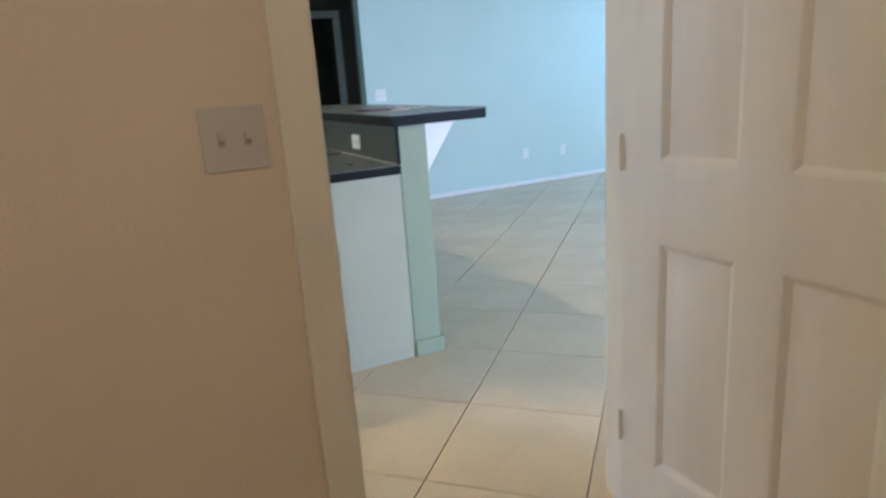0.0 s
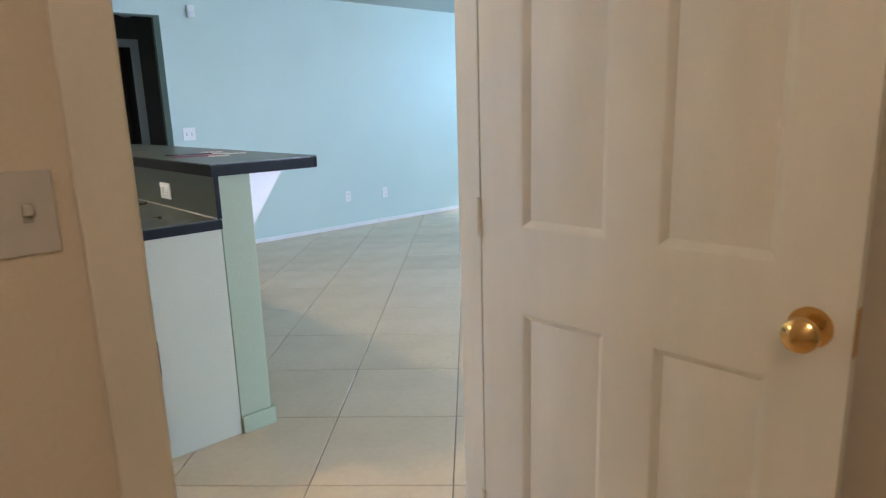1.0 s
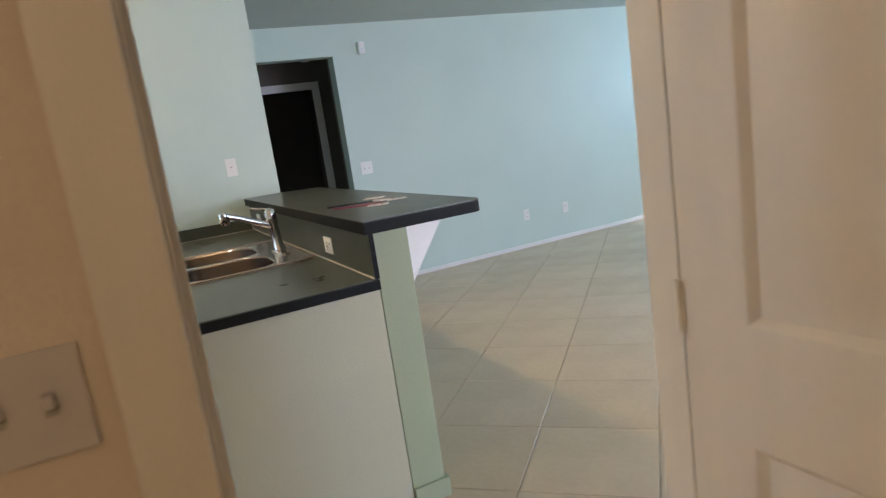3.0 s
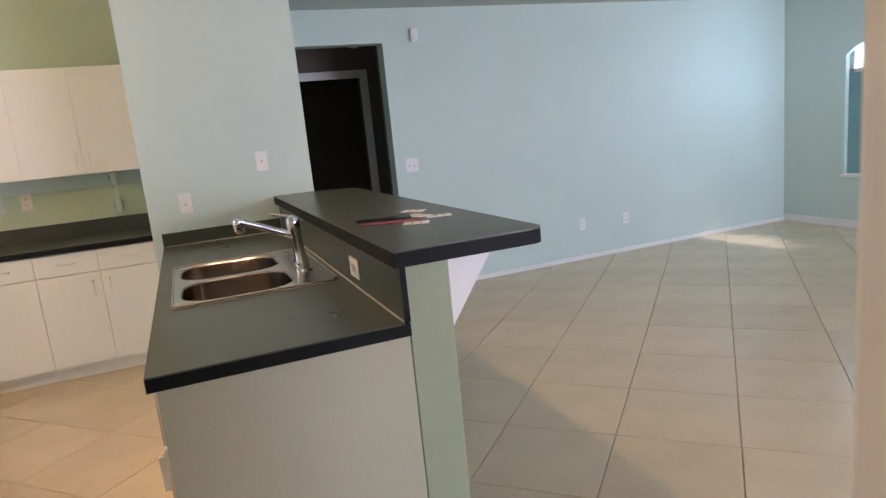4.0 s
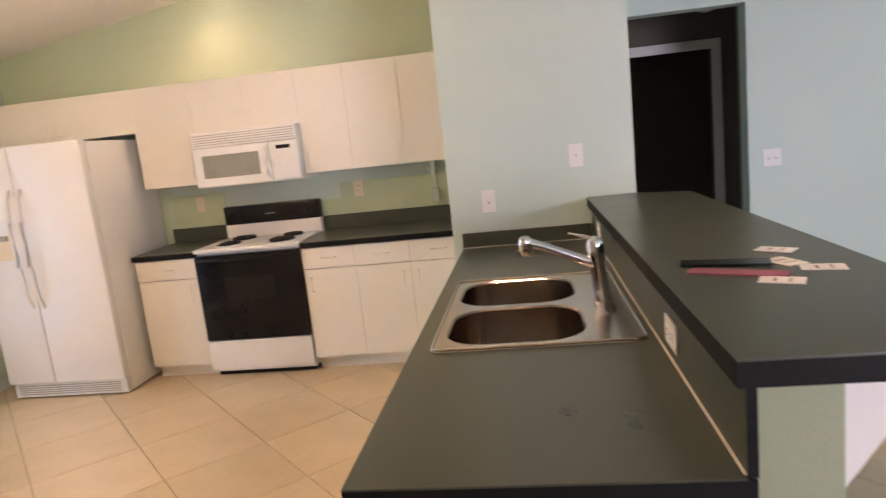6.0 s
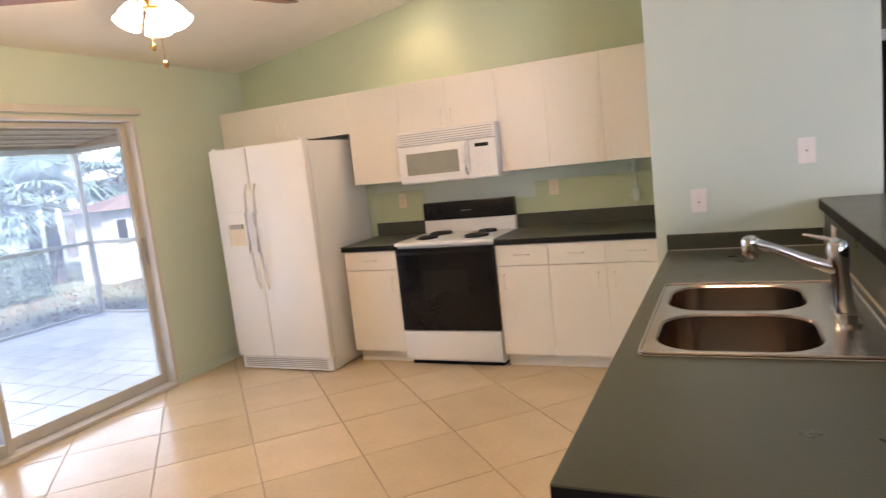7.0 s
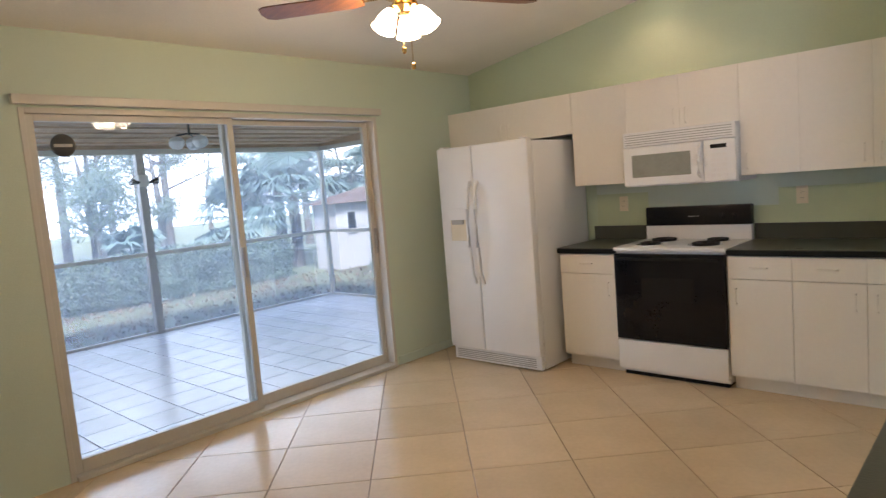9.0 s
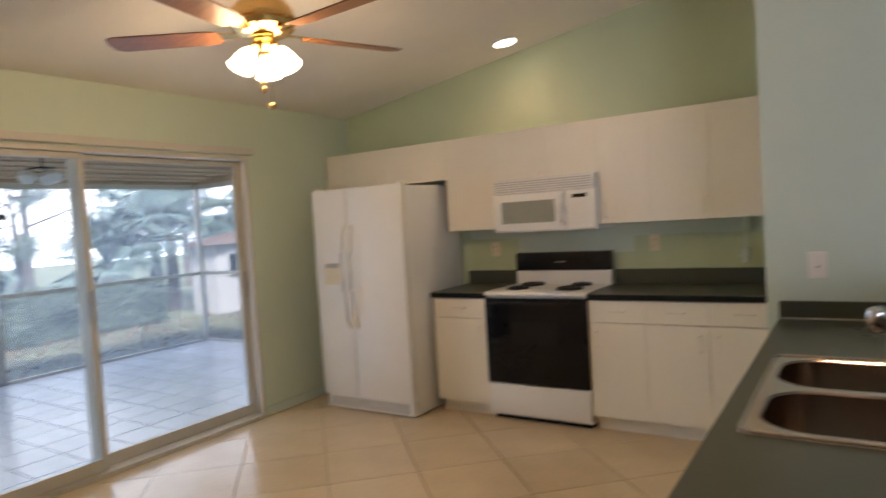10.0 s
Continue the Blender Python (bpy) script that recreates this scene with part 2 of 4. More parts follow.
def thing(name, label, category, at=(0, 0, 0), group="", turn=0):
    ob = new(name)
    ob.empty_display_size = 0.1
    ob.matrix_basis = pose(*at, 0, 0, turn)
    return tagged(ob, label, category, group)


def structure(name, bm, mat, label, category="structure", smooth=False):
    return tagged(new(name, mesh(name, bm, mat, smooth)), label, category, kind="structure")


# ---- the shell ----
XL, XR, YB, YD = -3.61, 6.45, 3.64, -1.345      # slider wall, window wall, back wall, hall wall
PX0, PX1, PY = -0.05, 0.90, 2.33               # the pier at the end of the sink bar
DX0, DX1, DH = -0.010, 0.785, 2.04               # the hall door's opening
SY0, SY1, SH = 0.0, 2.45, 2.025               # the glass door's opening
WX0, WX1, WH = 0.98, 1.865, 2.165               # the dark opening in the back wall


def kz(x):
    return 2.43 + 0.155 * (x - XL)


def lz(d):
    return 2.44 + 0.155 * d


def gable(points, y0, y1):
    """An upright plate of (x, z) points between two y."""
    bm = bmesh.new()
    a, b = [bm.verts.new((x, y0, z)) for x, z in points], [bm.verts.new((x, y1, z)) for x, z in points]
    bm.faces.new(a)
    bm.faces.new(b[::-1])
    for i in range(len(points)):
        j = (i + 1) % len(points)
        bm.faces.new((a[i], b[i], b[j], a[j]))
    return bm


def wall_run(name, boxes, mat, label):
    """Wall pieces that butt end to end, each an object of its own."""
    for i, bx in enumerate(boxes):
        structure(f"{name}_{i + 1}", slab(*bx), mat, label, "wall")


kitchen_back = structure("wall_kitchen_back", gable([(XL - 0.2, 0), (PX0, 0), (PX0, kz(PX0) + 0.05), (XL - 0.2, kz(XL) + 0.05)], YB, YB + 0.15), KGREEN, "mint green painted kitchen wall under a sloped ceiling", "wall")
bm = slab(PX0, WX0, YB, YB + 0.15, 0, 3.2)
slab(WX1, XR + 0.2, YB, YB + 0.15, 0, 2.5, bm=bm)
slab(WX0, WX1, YB, YB + 0.15, WH, 3.2, bm=bm)
structure("wall_living_back", bm, MINT, "pale aqua painted living room wall with a dark opening", "wall")
wall_run("wall_slider", ((XL - 0.2, XL, -1.6, SY0, 0, 2.6), (XL - 0.2, XL, SY1, YB, 0, 2.6), (XL - 0.2, XL, SY0, SY1, SH, 2.6)), KMINT, "mint green painted wall around the glass door")
wall_run("wall_pier", ((PX0, PX1, PY, PY + 0.12, 0, 3.3), (PX0, PX0 + 0.12, PY + 0.12, YB, 0, 3.3), (PX1 - 0.12, PX1, PY + 0.12, YB, 0, 3.3)), MINT, "mint painted pier wall at the end of the sink bar")
bm = slab(XL - 0.2, DX0 - 0.03, YD, YD + 0.12, 0, 3.2)
slab(DX1 + 0.03, 1.1, YD, YD + 0.12, 0, 3.4, bm=bm)
slab(DX0 - 0.03, DX1 + 0.03, YD, YD + 0.12, DH + 0.03, 3.4, bm=bm)
structure("wall_hall_front", bm, TAN, "beige painted wall with the hall doorway", "wall")
bm = slab(0.93, 1.05, -5.0, YD, 0, 3.4)
structure("wall_hall_side", bm, TAN, "beige painted wall behind the open door", "wall")
structure("wall_hall_left", slab(-1.7, -1.58, -5.0, YD, 0, 3.4), TAN, "beige painted hall wall", "wall")
bm = slab(-1.7, 3.0, -5.15, -5.0, 0, 3.4)
slab(5.4, XR + 0.2, -5.15, -5.0, 0, 3.6, bm=bm)
slab(3.0, 5.4, -5.15, -5.0, 0, 0.3, bm=bm)
slab(3.0, 5.4, -5.15, -5.0, 2.2, 3.6, bm=bm)
structure("wall_rear", bm, MINT, "pale aqua painted rear wall, unseen, with an added window", "wall")
VY0, VY1, VZ0, VZ1 = 1.55, 2.93, 0.56, 1.95
bm = slab(XR, XR + 0.2, -5.0, VY0, 0, 2.6)
slab(XR, XR + 0.2, VY1, YB, 0, 2.6, bm=bm)
slab(XR, XR + 0.2, VY0, VY1, 0, VZ0, bm=bm)
slab(XR, XR + 0.2, VY0, VY1, VZ1, 2.6, bm=bm)
structure("wall_window", bm, MINT, "pale aqua painted wall around an arched window", "wall")

# ceilings: the kitchen's slope, the living room's two slopes, the hall's flat one
bm = bmesh.new()
a = [bm.verts.new((x, y, kz(x))) for x, y in ((XL - 0.2, YD + 0.02), (1.0, YD + 0.02), (1.0, YB + 0.1), (XL - 0.2, YB + 0.1))]
b = [bm.verts.new(v.co + Vector((0, 0, 0.08))) for v in a]
bm.faces.new(a), bm.faces.new(b[::-1])
for i in range(4):
    bm.faces.new((a[i], b[i], b[(i + 1) % 4], a[(i + 1) % 4]))
structure("ceiling_kitchen", bm, CEIL, "white textured sloped kitchen ceiling", "ceiling")
bm = bmesh.new()
hip = YB - (XR - 1.0)
for poly in (((1.0, YB, lz(0)), (XR, YB, lz(0)), (1.0, hip, lz(XR - 1.0))), ((XR, YB, lz(0)), (XR, -5.0, lz(0)), (1.0, -5.0, lz(XR - 1.0)), (1.0, hip, lz(XR - 1.0)))):
    a = [bm.verts.new(p) for p in poly]
    b = [bm.verts.new((p[0], p[1], p[2] + 0.08)) for p in poly]
    bm.faces.new(a), bm.faces.new(b[::-1])
    for i in range(len(a)):
        bm.faces.new((a[i], b[i], b[(i + 1) % len(a)], a[(i + 1) % len(a)]))
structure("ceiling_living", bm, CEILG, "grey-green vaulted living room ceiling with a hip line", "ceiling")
# unseen plate added between the two ceilings so no light leaks in
bm = bmesh.new()
a = [bm.verts.new((1.0, y, z)) for y, z in ((YD, lz(YB - YD)), (YB, lz(0)), (YB, 3.5), (YD, 3.5))]
b = [bm.verts.new(v.co + Vector((0.05, 0, 0.002))) for v in a]
bm.faces.new(a), bm.faces.new(b[::-1])
for i in range(4):
    bm.faces.new((a[i], b[i], b[(i + 1) % 4], a[(i + 1) % 4]))
structure("wall_gap_filler", bm, CEIL, "unseen white filler closing the gap between kitchen and living ceilings", "wall")
structure("ceiling_hall", slab(-1.7, 1.05, -5.0, YD, 2.44, 2.5), CEIL, "white flat hall ceiling", "ceiling")

# baseboards
bm = slab(WX1, XR, YB - 0.014, YB - 0.001, 0.008, 0.05, 0.003)
slab(XR - 0.014, XR - 0.001, -5.0, YB - 0.02, 0.008, 0.085, 0.003, bm=bm)
structure("baseboard", bm, WHITE, "low white painted wooden baseboard", "baseboard")
structure("baseboard_slider_wall", slab(XL + 0.001, XL + 0.013, SY1 + 0.02, YB, 0.008, 0.08, 0.003), MINT, "painted baseboard beside the glass door", "baseboard")

# the dark hall behind the opening, with a cased door beyond
HX = 2.35
# the wall colour itself is darkened for the unlit passage
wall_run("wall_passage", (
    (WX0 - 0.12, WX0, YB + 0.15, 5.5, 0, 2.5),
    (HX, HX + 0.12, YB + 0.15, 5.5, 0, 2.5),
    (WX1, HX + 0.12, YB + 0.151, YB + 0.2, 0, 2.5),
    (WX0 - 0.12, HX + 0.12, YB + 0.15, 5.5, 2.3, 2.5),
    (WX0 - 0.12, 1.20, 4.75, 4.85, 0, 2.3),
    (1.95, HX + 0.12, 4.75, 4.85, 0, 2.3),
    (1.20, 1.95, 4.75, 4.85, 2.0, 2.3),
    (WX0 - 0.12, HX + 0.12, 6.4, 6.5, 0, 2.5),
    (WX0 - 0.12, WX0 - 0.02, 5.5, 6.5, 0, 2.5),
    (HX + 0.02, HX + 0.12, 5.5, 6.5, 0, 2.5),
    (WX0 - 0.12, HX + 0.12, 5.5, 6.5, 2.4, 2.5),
), DARKWALL, "brown painted passage walls, coloured dark as unlit")
bm = slab(1.13, 1.21, 4.72, 4.745, 0, 2.07, 0.006)
slab(1.94, 2.02, 4.72, 4.745, 0, 2.07, 0.006, bm=bm)
slab(1.21, 1.94, 4.72, 4.745, 1.99, 2.07, 0.006, bm=bm)
structure("trim_back_hall", bm, WHITE, "white painted casing in the unlit passage", "trim")

# ---- hall doorway and door ----
bm = slab(DX0 - 0.03, DX0, YD - 0.002, YD + 0.122, 0, DH, 0.002)
slab(DX1, DX1 + 0.03, YD - 0.002, YD + 0.122, 0, DH, 0.002, bm=bm)
slab(DX0 - 0.03, DX1 + 0.03, YD - 0.002, YD + 0.122, DH, DH + 0.03, 0.002, bm=bm)
for s in (-1, 1):
    y0, y1 = (YD - 0.018, YD - 0.002) if s < 0 else (YD + 0.122, YD + 0.138)
    slab(DX0 - 0.085, DX0 - 0.006, y0, y1, 0, DH + 0.06, 0.005, bm=bm)
    slab(DX1 + 0.006, DX1 + 0.085, y0, y1, 0, DH + 0.06, 0.005, bm=bm)
    slab(DX0 - 0.006, DX1 + 0.006, y0, y1, DH + 0.004, DH + 0.06, 0.005, bm=bm)
slab(DX0, DX0 + 0.012, YD + 0.045, YD + 0.085, 0, DH, 0.002, bm=bm)
slab(DX1 - 0.012, DX1, YD + 0.045, YD + 0.085, 0, DH, 0.002, bm=bm)
trim = structure("trim_doorway", bm, DOORWHITE, "white painted door jamb and casing", "trim")
part("strike_plate", slab(DX0 + 0.0005, DX0 + 0.003, YD + 0.005, YD + 0.035, 0.895, 0.955, 0.0008), DARKMETAL, trim, "dark metal strike plate")


def panel_door(width, height, thick):
    """A six-panel door: one leaf with sunk and raised panels on both faces. Hinge edge at x = 0."""
    xs = [0, 0.115, 0.115 + (width - 0.335) / 2, 0.22 + (width - 0.335) / 2, width - 0.115, width]
    zs = [0, 0.22, 0.835, 1.03, 1.66, 1.75, 1.95, height]
    bm = bmesh.new()
    for y, sgn in ((0, 1), (thick, -1)):
        for i in range(5):
            for j in range(7):
                x0, x1, z0, z1 = xs[i], xs[i + 1], zs[j], zs[j + 1]
                if i in (1, 3) and j in (1, 3, 5):
                    last = None
                    for inset, depth in ((0, 0), (0.006, 0.003), (0.018, 0.013), (0.026, 0.013), (0.058, 0.003)):
                        ring = [bm.verts.new((x, y + sgn * depth, z)) for x, z in ((x0 + inset, z0 + inset), (x1 - inset, z0 + inset), (x1 - inset, z1 - inset), (x0 + inset, z1 - inset))]
                        if last:
                            for k in range(4):
                                bm.faces.new((last[k], last[(k + 1) % 4], ring[(k + 1) % 4], ring[k]))
                        last = ring
                    bm.faces.new(last)
                else:
                    bm.faces.new([bm.verts.new((x, y, z)) for x, z in ((x0, z0), (x1, z0), (x1, z1), (x0, z1))])
    for x0, z0, x1, z1 in ((0, 0, 0, height), (width, 0, width, height), (0, 0, width, 0), (0, height, width, height)):
        bm.faces.new([bm.verts.new(p) for p in ((x0, 0, z0), (x1, 0, z1), (x1, thick, z1), (x0, thick, z0))])
    bmesh.ops.remove_doubles(bm, verts=bm.verts[:], dist=0.0004)
    return bm


door = thing("hall_door", "open white six-panel door with a brass knob", "door", (0.737, YD + 0.005, 0.012), turn=-87.5)
leaf = part("door_leaf", panel_door(0.76, 2.02, 0.035), DOORWHITE, door, smooth=True)
for sgn, y in ((-1, 0.0), (1, 0.035)):
    k = part("door_knob", lathe([(0.034, 0), (0.034, 0.004), (0.014, 0.008), (0.011, 0.028), (0.022, 0.036), (0.029, 0.048), (0.027, 0.060), (0.016, 0.068), (0.006, 0.070)], 24, pose(0.70, y, 0.935, 90 if sgn < 0 else -90)), BRASS, door, "polished brass knob", True)
part("latch_plate", slab(0.7601, 0.762, 0.006, 0.029, 0.895, 0.975, 0.0006), BRASS, door, "brass latch plate")
for z in (0.25, 1.0, 1.78):
    part("hinge", tube([(-0.004, -0.006, z), (-0.004, -0.006, z + 0.09)], 0.006, 8), DOORWHITE, door, "painted hinge knuckle")


def wall_plate(name, label, m, kind="toggle", gangs=1, mat=WHITE, group=""):
    """A cover plate in the xz plane, facing -y, with toggles or sockets."""
    w = 0.07 + 0.046 * (gangs - 1)
    ob = thing(name, label, "outlet" if kind == "socket" else "switch", group=group)
    ob.matrix_basis = m
    part("cover_plate", slab(-w / 2, w / 2, -0.006, 0, -0.0575, 0.0575, 0.002), mat, ob)
    for g in range(gangs):
        x = (g - (gangs - 1) / 2) * 0.046
        if kind == "toggle":
            part("toggle", slab(x - 0.005, x + 0.005, -0.018, -0.005, -0.002, 0.012, 0.002), mat, ob)
            part("toggle_slot", slab(x - 0.006, x + 0.006, -0.0068, -0.0058, -0.013, 0.013), VENT, ob, "grey toggle slot")
        elif kind == "jack":
            part("jack", lathe([(0.006, 0), (0.006, 0.004), (0.002, 0.006)], 10, pose(x, -0.006, 0, 90)), VENT, ob, "small grey jack")
        else:
            for z in (-0.02, 0.02):
                part("socket_face", slab(x - 0.016, x + 0.016, -0.0085, -0.005, z - 0.013, z + 0.013, 0.003), mat, ob)
                for dx in (-0.006, 0.006):
                    part("socket_slot", slab(x + dx - 0.0012, x + dx + 0.0012, -0.0092, -0.0083, z - 0.004, z + 0.005), BLACKP, ob, "dark slot")
    return ob


wall_plate("light_switch", "white double toggle switch plate, dimmed in colour, on beige wall", pose(-0.178, YD - 0.0005, 1.183), "toggle", 2, PLATE)
wall_plate("light_switch", "white single toggle switch above the sink counter", pose(0.155, PY - 0.0005, 1.150))
wall_plate("wall_jack", "white cover plate with a small jack on the pier", pose(0.613, PY - 0.0005, 1.342), "jack")
wall_plate("light_switch", "white double switch plate beside the dark opening", pose(2.015, YB - 0.0005, 1.135), "toggle", 2)
wall_plate("wall_outlet", "white outlet low on the aqua wall", pose(3.72, YB - 0.0005, 0.362), "socket")
wall_plate("wall_outlet", "white outlet low on the aqua wall", pose(4.24, YB - 0.0005, 0.352), "socket")
wall_plate("wall_outlet", "almond outlet on the green backsplash wall", pose(-2.13, YB - 0.0045, 1.19), "socket", mat=ALMOND)
wall_plate("wall_outlet", "almond outlet on the green backsplash wall", pose(-0.88, YB - 0.0045, 1.20), "socket", mat=ALMOND)
wall_plate("wall_outlet", "white outlet on the dark bar splash", pose(0.6745, 0.52, 0.986, 0, 90, -90), "socket")
wall_plate("wall_outlet", "white outlet on the dark bar splash near the pier", pose(0.6745, 2.02, 1.0, 0, 90, -90), "socket")

chime = thing("motion_sensor", "small white motion sensor high on the wall", "sensor", (2.14, YB, 2.215))
part("housing", slab(-0.032, 0.032, -0.045, 0, -0.055, 0.055, 0.012), WHITE, chime, smooth=True)
part("lens", slab(-0.02, 0.02, -0.05, -0.04, -0.045, 0.0, 0.006), FROST, chime, "pale plastic lens")
det = thing("smoke_detector", "white round smoke detector on the passage ceiling", "detector", (1.80, 4.3, 2.299))
part("housing", lathe([(0.03, -0.075), (0.07, -0.06), (0.085, -0.03), (0.085, 0)], 24), FROST, det, smooth=True)

# ---- the sink bar ----
pen = thing("bar_half_wall", "sage green painted half wall carrying the raised bar", "half wall")
part("wall_body", slab(0.69, 0.825, 0.012, PY - 0.001, 0.009, 1.078, 0.004), OLIVE, pen)
part("baseboard", slab(0.826, 0.840, 0.002, PY - 0.002, 0.009, 0.085, 0.003), OLIVE, pen, "painted baseboard")
part("end_baseboard", slab(0.692, 0.838, -0.002, 0.011, 0.009, 0.085, 0.003), OLIVE, pen, "painted end baseboard")
for y in (0.05, 1.95):
    bmb = bmesh.new()
    a = [bmb.verts.new((x, y, z)) for x, z in ((0.8255, 1.0785), (0.99, 1.0785), (0.8255, 0.84))]
    b = [bmb.verts.new(v.co + Vector((0, 0.03, 0))) for v in a]
    bmb.faces.new(a), bmb.faces.new(b[::-1])
    for i in range(3):
        bmb.faces.new((a[i], b[i], b[(i + 1) % 3], a[(i + 1) % 3]))
    part("bracket", bmb, WHITE, pen, "white triangular bracket")

top = thing("raised_bar_top", "dark green-grey laminate bar top with rounded corners", "bar top")
pts = [(0.653, PY - 0.004), (0.653, -0.03)]
for cx, cy, a0 in ((1.08, 0.02, 270), (1.08, PY - 0.16, 0)):
    for i in range(7):
        ang = radians(a0 + 15 * i)
        pts.append((cx + 0.05 * math.cos(ang), cy + 0.05 * math.sin(ang)))
pts.append((0.905, PY - 0.004))
part("top_sheet", prism(pts, 1.122, 1.126), LAM, top)
part("edge_band", prism(pts, 1.0795, 1.1215), LAMEDGE, top, "black laminate edge")

spl = thing("bar_splash", "dark laminate splash board behind the sink", "backsplash")
part("board", slab(0.675, 0.6895, 0.0, PY - 0.003, 0.9155, 1.079, 0.001), LAM, spl)
part("end_strip", slab(0.673, 0.6905, -0.0025, -0.0002, 0.9155, 1.079, 0.0005), LAMEDGE, spl, "black end strip")
part("caulk_line", slab(0.671, 0.6749, 0.01, PY - 0.03, 0.9143, 0.918), CAULK, spl, "pale caulk line")
spl2 = thing("end_splash", "dark laminate splash board against the pier", "backsplash")
part("board", slab(0.0, 0.668, PY - 0.02, PY - 0.001, 0.9155, 0.992, 0.002), LAM, spl2)
part("caulk_line", slab(0.01, 0.665, PY - 0.025, PY - 0.0201, 0.9143, 0.918), CAULK, spl2, "pale caulk line")

base = thing("sink_base_cabinet", "cream sink cabinet with painted end panel", "cabinet")
part("carcass", slab(0.03, 0.689, 0.03, PY - 0.002, 0.1, 0.735, 0.002), CAB, base)
part("front_rail", slab(0.03, 0.045, 0.03, PY - 0.002, 0.736, 0.872, 0.002), CAB, base)
part("end_panel", slab(0.022, 0.6885, 0.014, 0.029, 0.009, 0.872, 0.002), CREAM, base, "cream-grey painted end panel")
part("toe_kick", slab(0.09, 0.68, 0.035, PY - 0.003, 0.009, 0.099), CAB, base)
y = 0.05
for w in (0.45, 0.45, 0.45, 0.45, 0.43):
    d = part("cabinet_door", slab(0.011, 0.029, y, y + w - 0.004, 0.115, 0.70, 0.002), CAB, base)
    part("door_handle", slab(-0.012, 0.0105, y + 0.05, y + 0.062, 0.56, 0.66, 0.004), WHITE, d)
    part("drawer_front", slab(0.011, 0.029, y, y + w - 0.004, 0.71, 0.862, 0.002), CAB, base)
    y += w

# worktop with a cut-out for the sink
SX0, SX1, SYN, SYF = 0.058, 0.648, 0.69, 1.52
work = thing("sink_worktop", "dark green-grey laminate worktop with black edge", "worktop")
bm = bmesh.new()
edges = []
for x0, x1, y0, y1 in ((0.0, 0.674, 0.0, PY - 0.0015), (SX0 + 0.02, SX1 - 0.02, SYN + 0.02, SYF - 0.02)):
    ring = [bm.verts.new((x, y, 0.914)) for x, y in ((x0, y0), (x1, y0), (x1, y1), (x0, y1))]
    low = [bm.verts.new((v.co.x, v.co.y, 0.910)) for v in ring]
    for i in range(4):
        edges.append(bm.edges.new((ring[i], ring[(i + 1) % 4])))
        bm.faces.new((ring[i], ring[(i + 1) % 4], low[(i + 1) % 4], low[i]))
bmesh.ops.triangle_fill(bm, edges=edges, use_beauty=True)
part("laminate_sheet", bm, LAM, work)
bm = slab(0.0, 0.69, 0.0, 0.02, 0.874, 0.9095, 0.001)
slab(0.0, 0.02, 0.02, PY - 0.0015, 0.874, 0.9095, 0.001, bm=bm)
part("edge_band", bm, LAMEDGE, work, "black laminate edge")

sink = thing("kitchen_sink", "double-bowl brushed stainless steel sink", "sink")


def bowl(x0, x1, y0, y1, r, depth):
    bm = bmesh.new()
    last = None
    for k, (ins, z) in enumerate(((0.0, 0.0), (0.006, -0.006), (0.012, -depth * 0.6), (0.03, -depth + 0.012), (0.06, -depth))):
        ring = [bm.verts.new((x, y, 0.919 + z)) for x, y in round_rect(x0 + ins, x1 - ins, y0 + ins, y1 - ins, max(r - ins, 0.02), 6)]
        if last:
            for i in range(len(ring)):
                j = (i + 1) % len(ring)
                bm.faces.new((last[i], last[j], ring[j], ring[i]))
        last = ring
    bm.faces.new(last)
    return bm


ring = round_rect(SX0 + 0.001, SX1 - 0.001, SYN + 0.001, SYF - 0.001, 0.03, 6)
part("rim_bead", tube([(x, y, 0.920) for x, y in ring + ring[:1]], 0.0045, 8), STEEL, sink, smooth=True)
B1, B2 = (0.088, 0.50, 0.722, 1.09), (0.088, 0.50, 1.125, 1.485)
bm = bmesh.new()
outer = [bm.verts.new((x, y, 0.919)) for x, y in round_rect(SX0, SX1, SYN, SYF, 0.03, 6)]
edges = [bm.edges.new((outer[i], outer[(i + 1) % len(outer)])) for i in range(len(outer))]
for bb in (B1, B2):
    ring = [bm.verts.new((x, y, 0.919)) for x, y in round_rect(*bb, 0.12, 6)]
    edges += [bm.edges.new((ring[i], ring[(i + 1) % len(ring)])) for i in range(len(ring))]
bmesh.ops.triangle_fill(bm, edges=edges, use_beauty=True)
skirt = [bm.verts.new((v.co.x + (0.004 if v.co.x > 0.35 else -0.004), v.co.y + (0.004 if v.co.y > 1.1 else -0.004), 0.9145)) for v in outer]
for i in range(len(outer)):
    j = (i + 1) % len(outer)
    bm.faces.new((outer[i], outer[j], skirt[j], skirt[i]))
part("rim", bm, STEEL, sink)
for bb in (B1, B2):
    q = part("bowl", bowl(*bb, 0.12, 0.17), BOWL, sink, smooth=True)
    part("drain", lathe([(0.045, 0.0), (0.045, 0.004), (0.03, 0.003), (0.012, 0.006)], 20, pose((bb[0] + bb[1]) / 2, (bb[2] + bb[3]) / 2, 0.7495)), CHROME, q)

fau = thing("kitchen_faucet", "chrome pull-out kitchen faucet with a side lever", "faucet", (0.575, 1.06, 0.919))
part("base_plate", prism(round_rect(-0.03, 0.03, -0.125, 0.125, 0.028), 0, 0.008), CHROME, fau)
part("body", lathe([(0.034, 0.008), (0.034, 0.022), (0.027, 0.045), (0.026, 0.15), (0.030, 0.165), (0.032, 0.215), (0.026, 0.236), (0.010, 0.246)], 24, pose(0, 0, 0, 0, -5)), CHROME, fau, smooth=True)
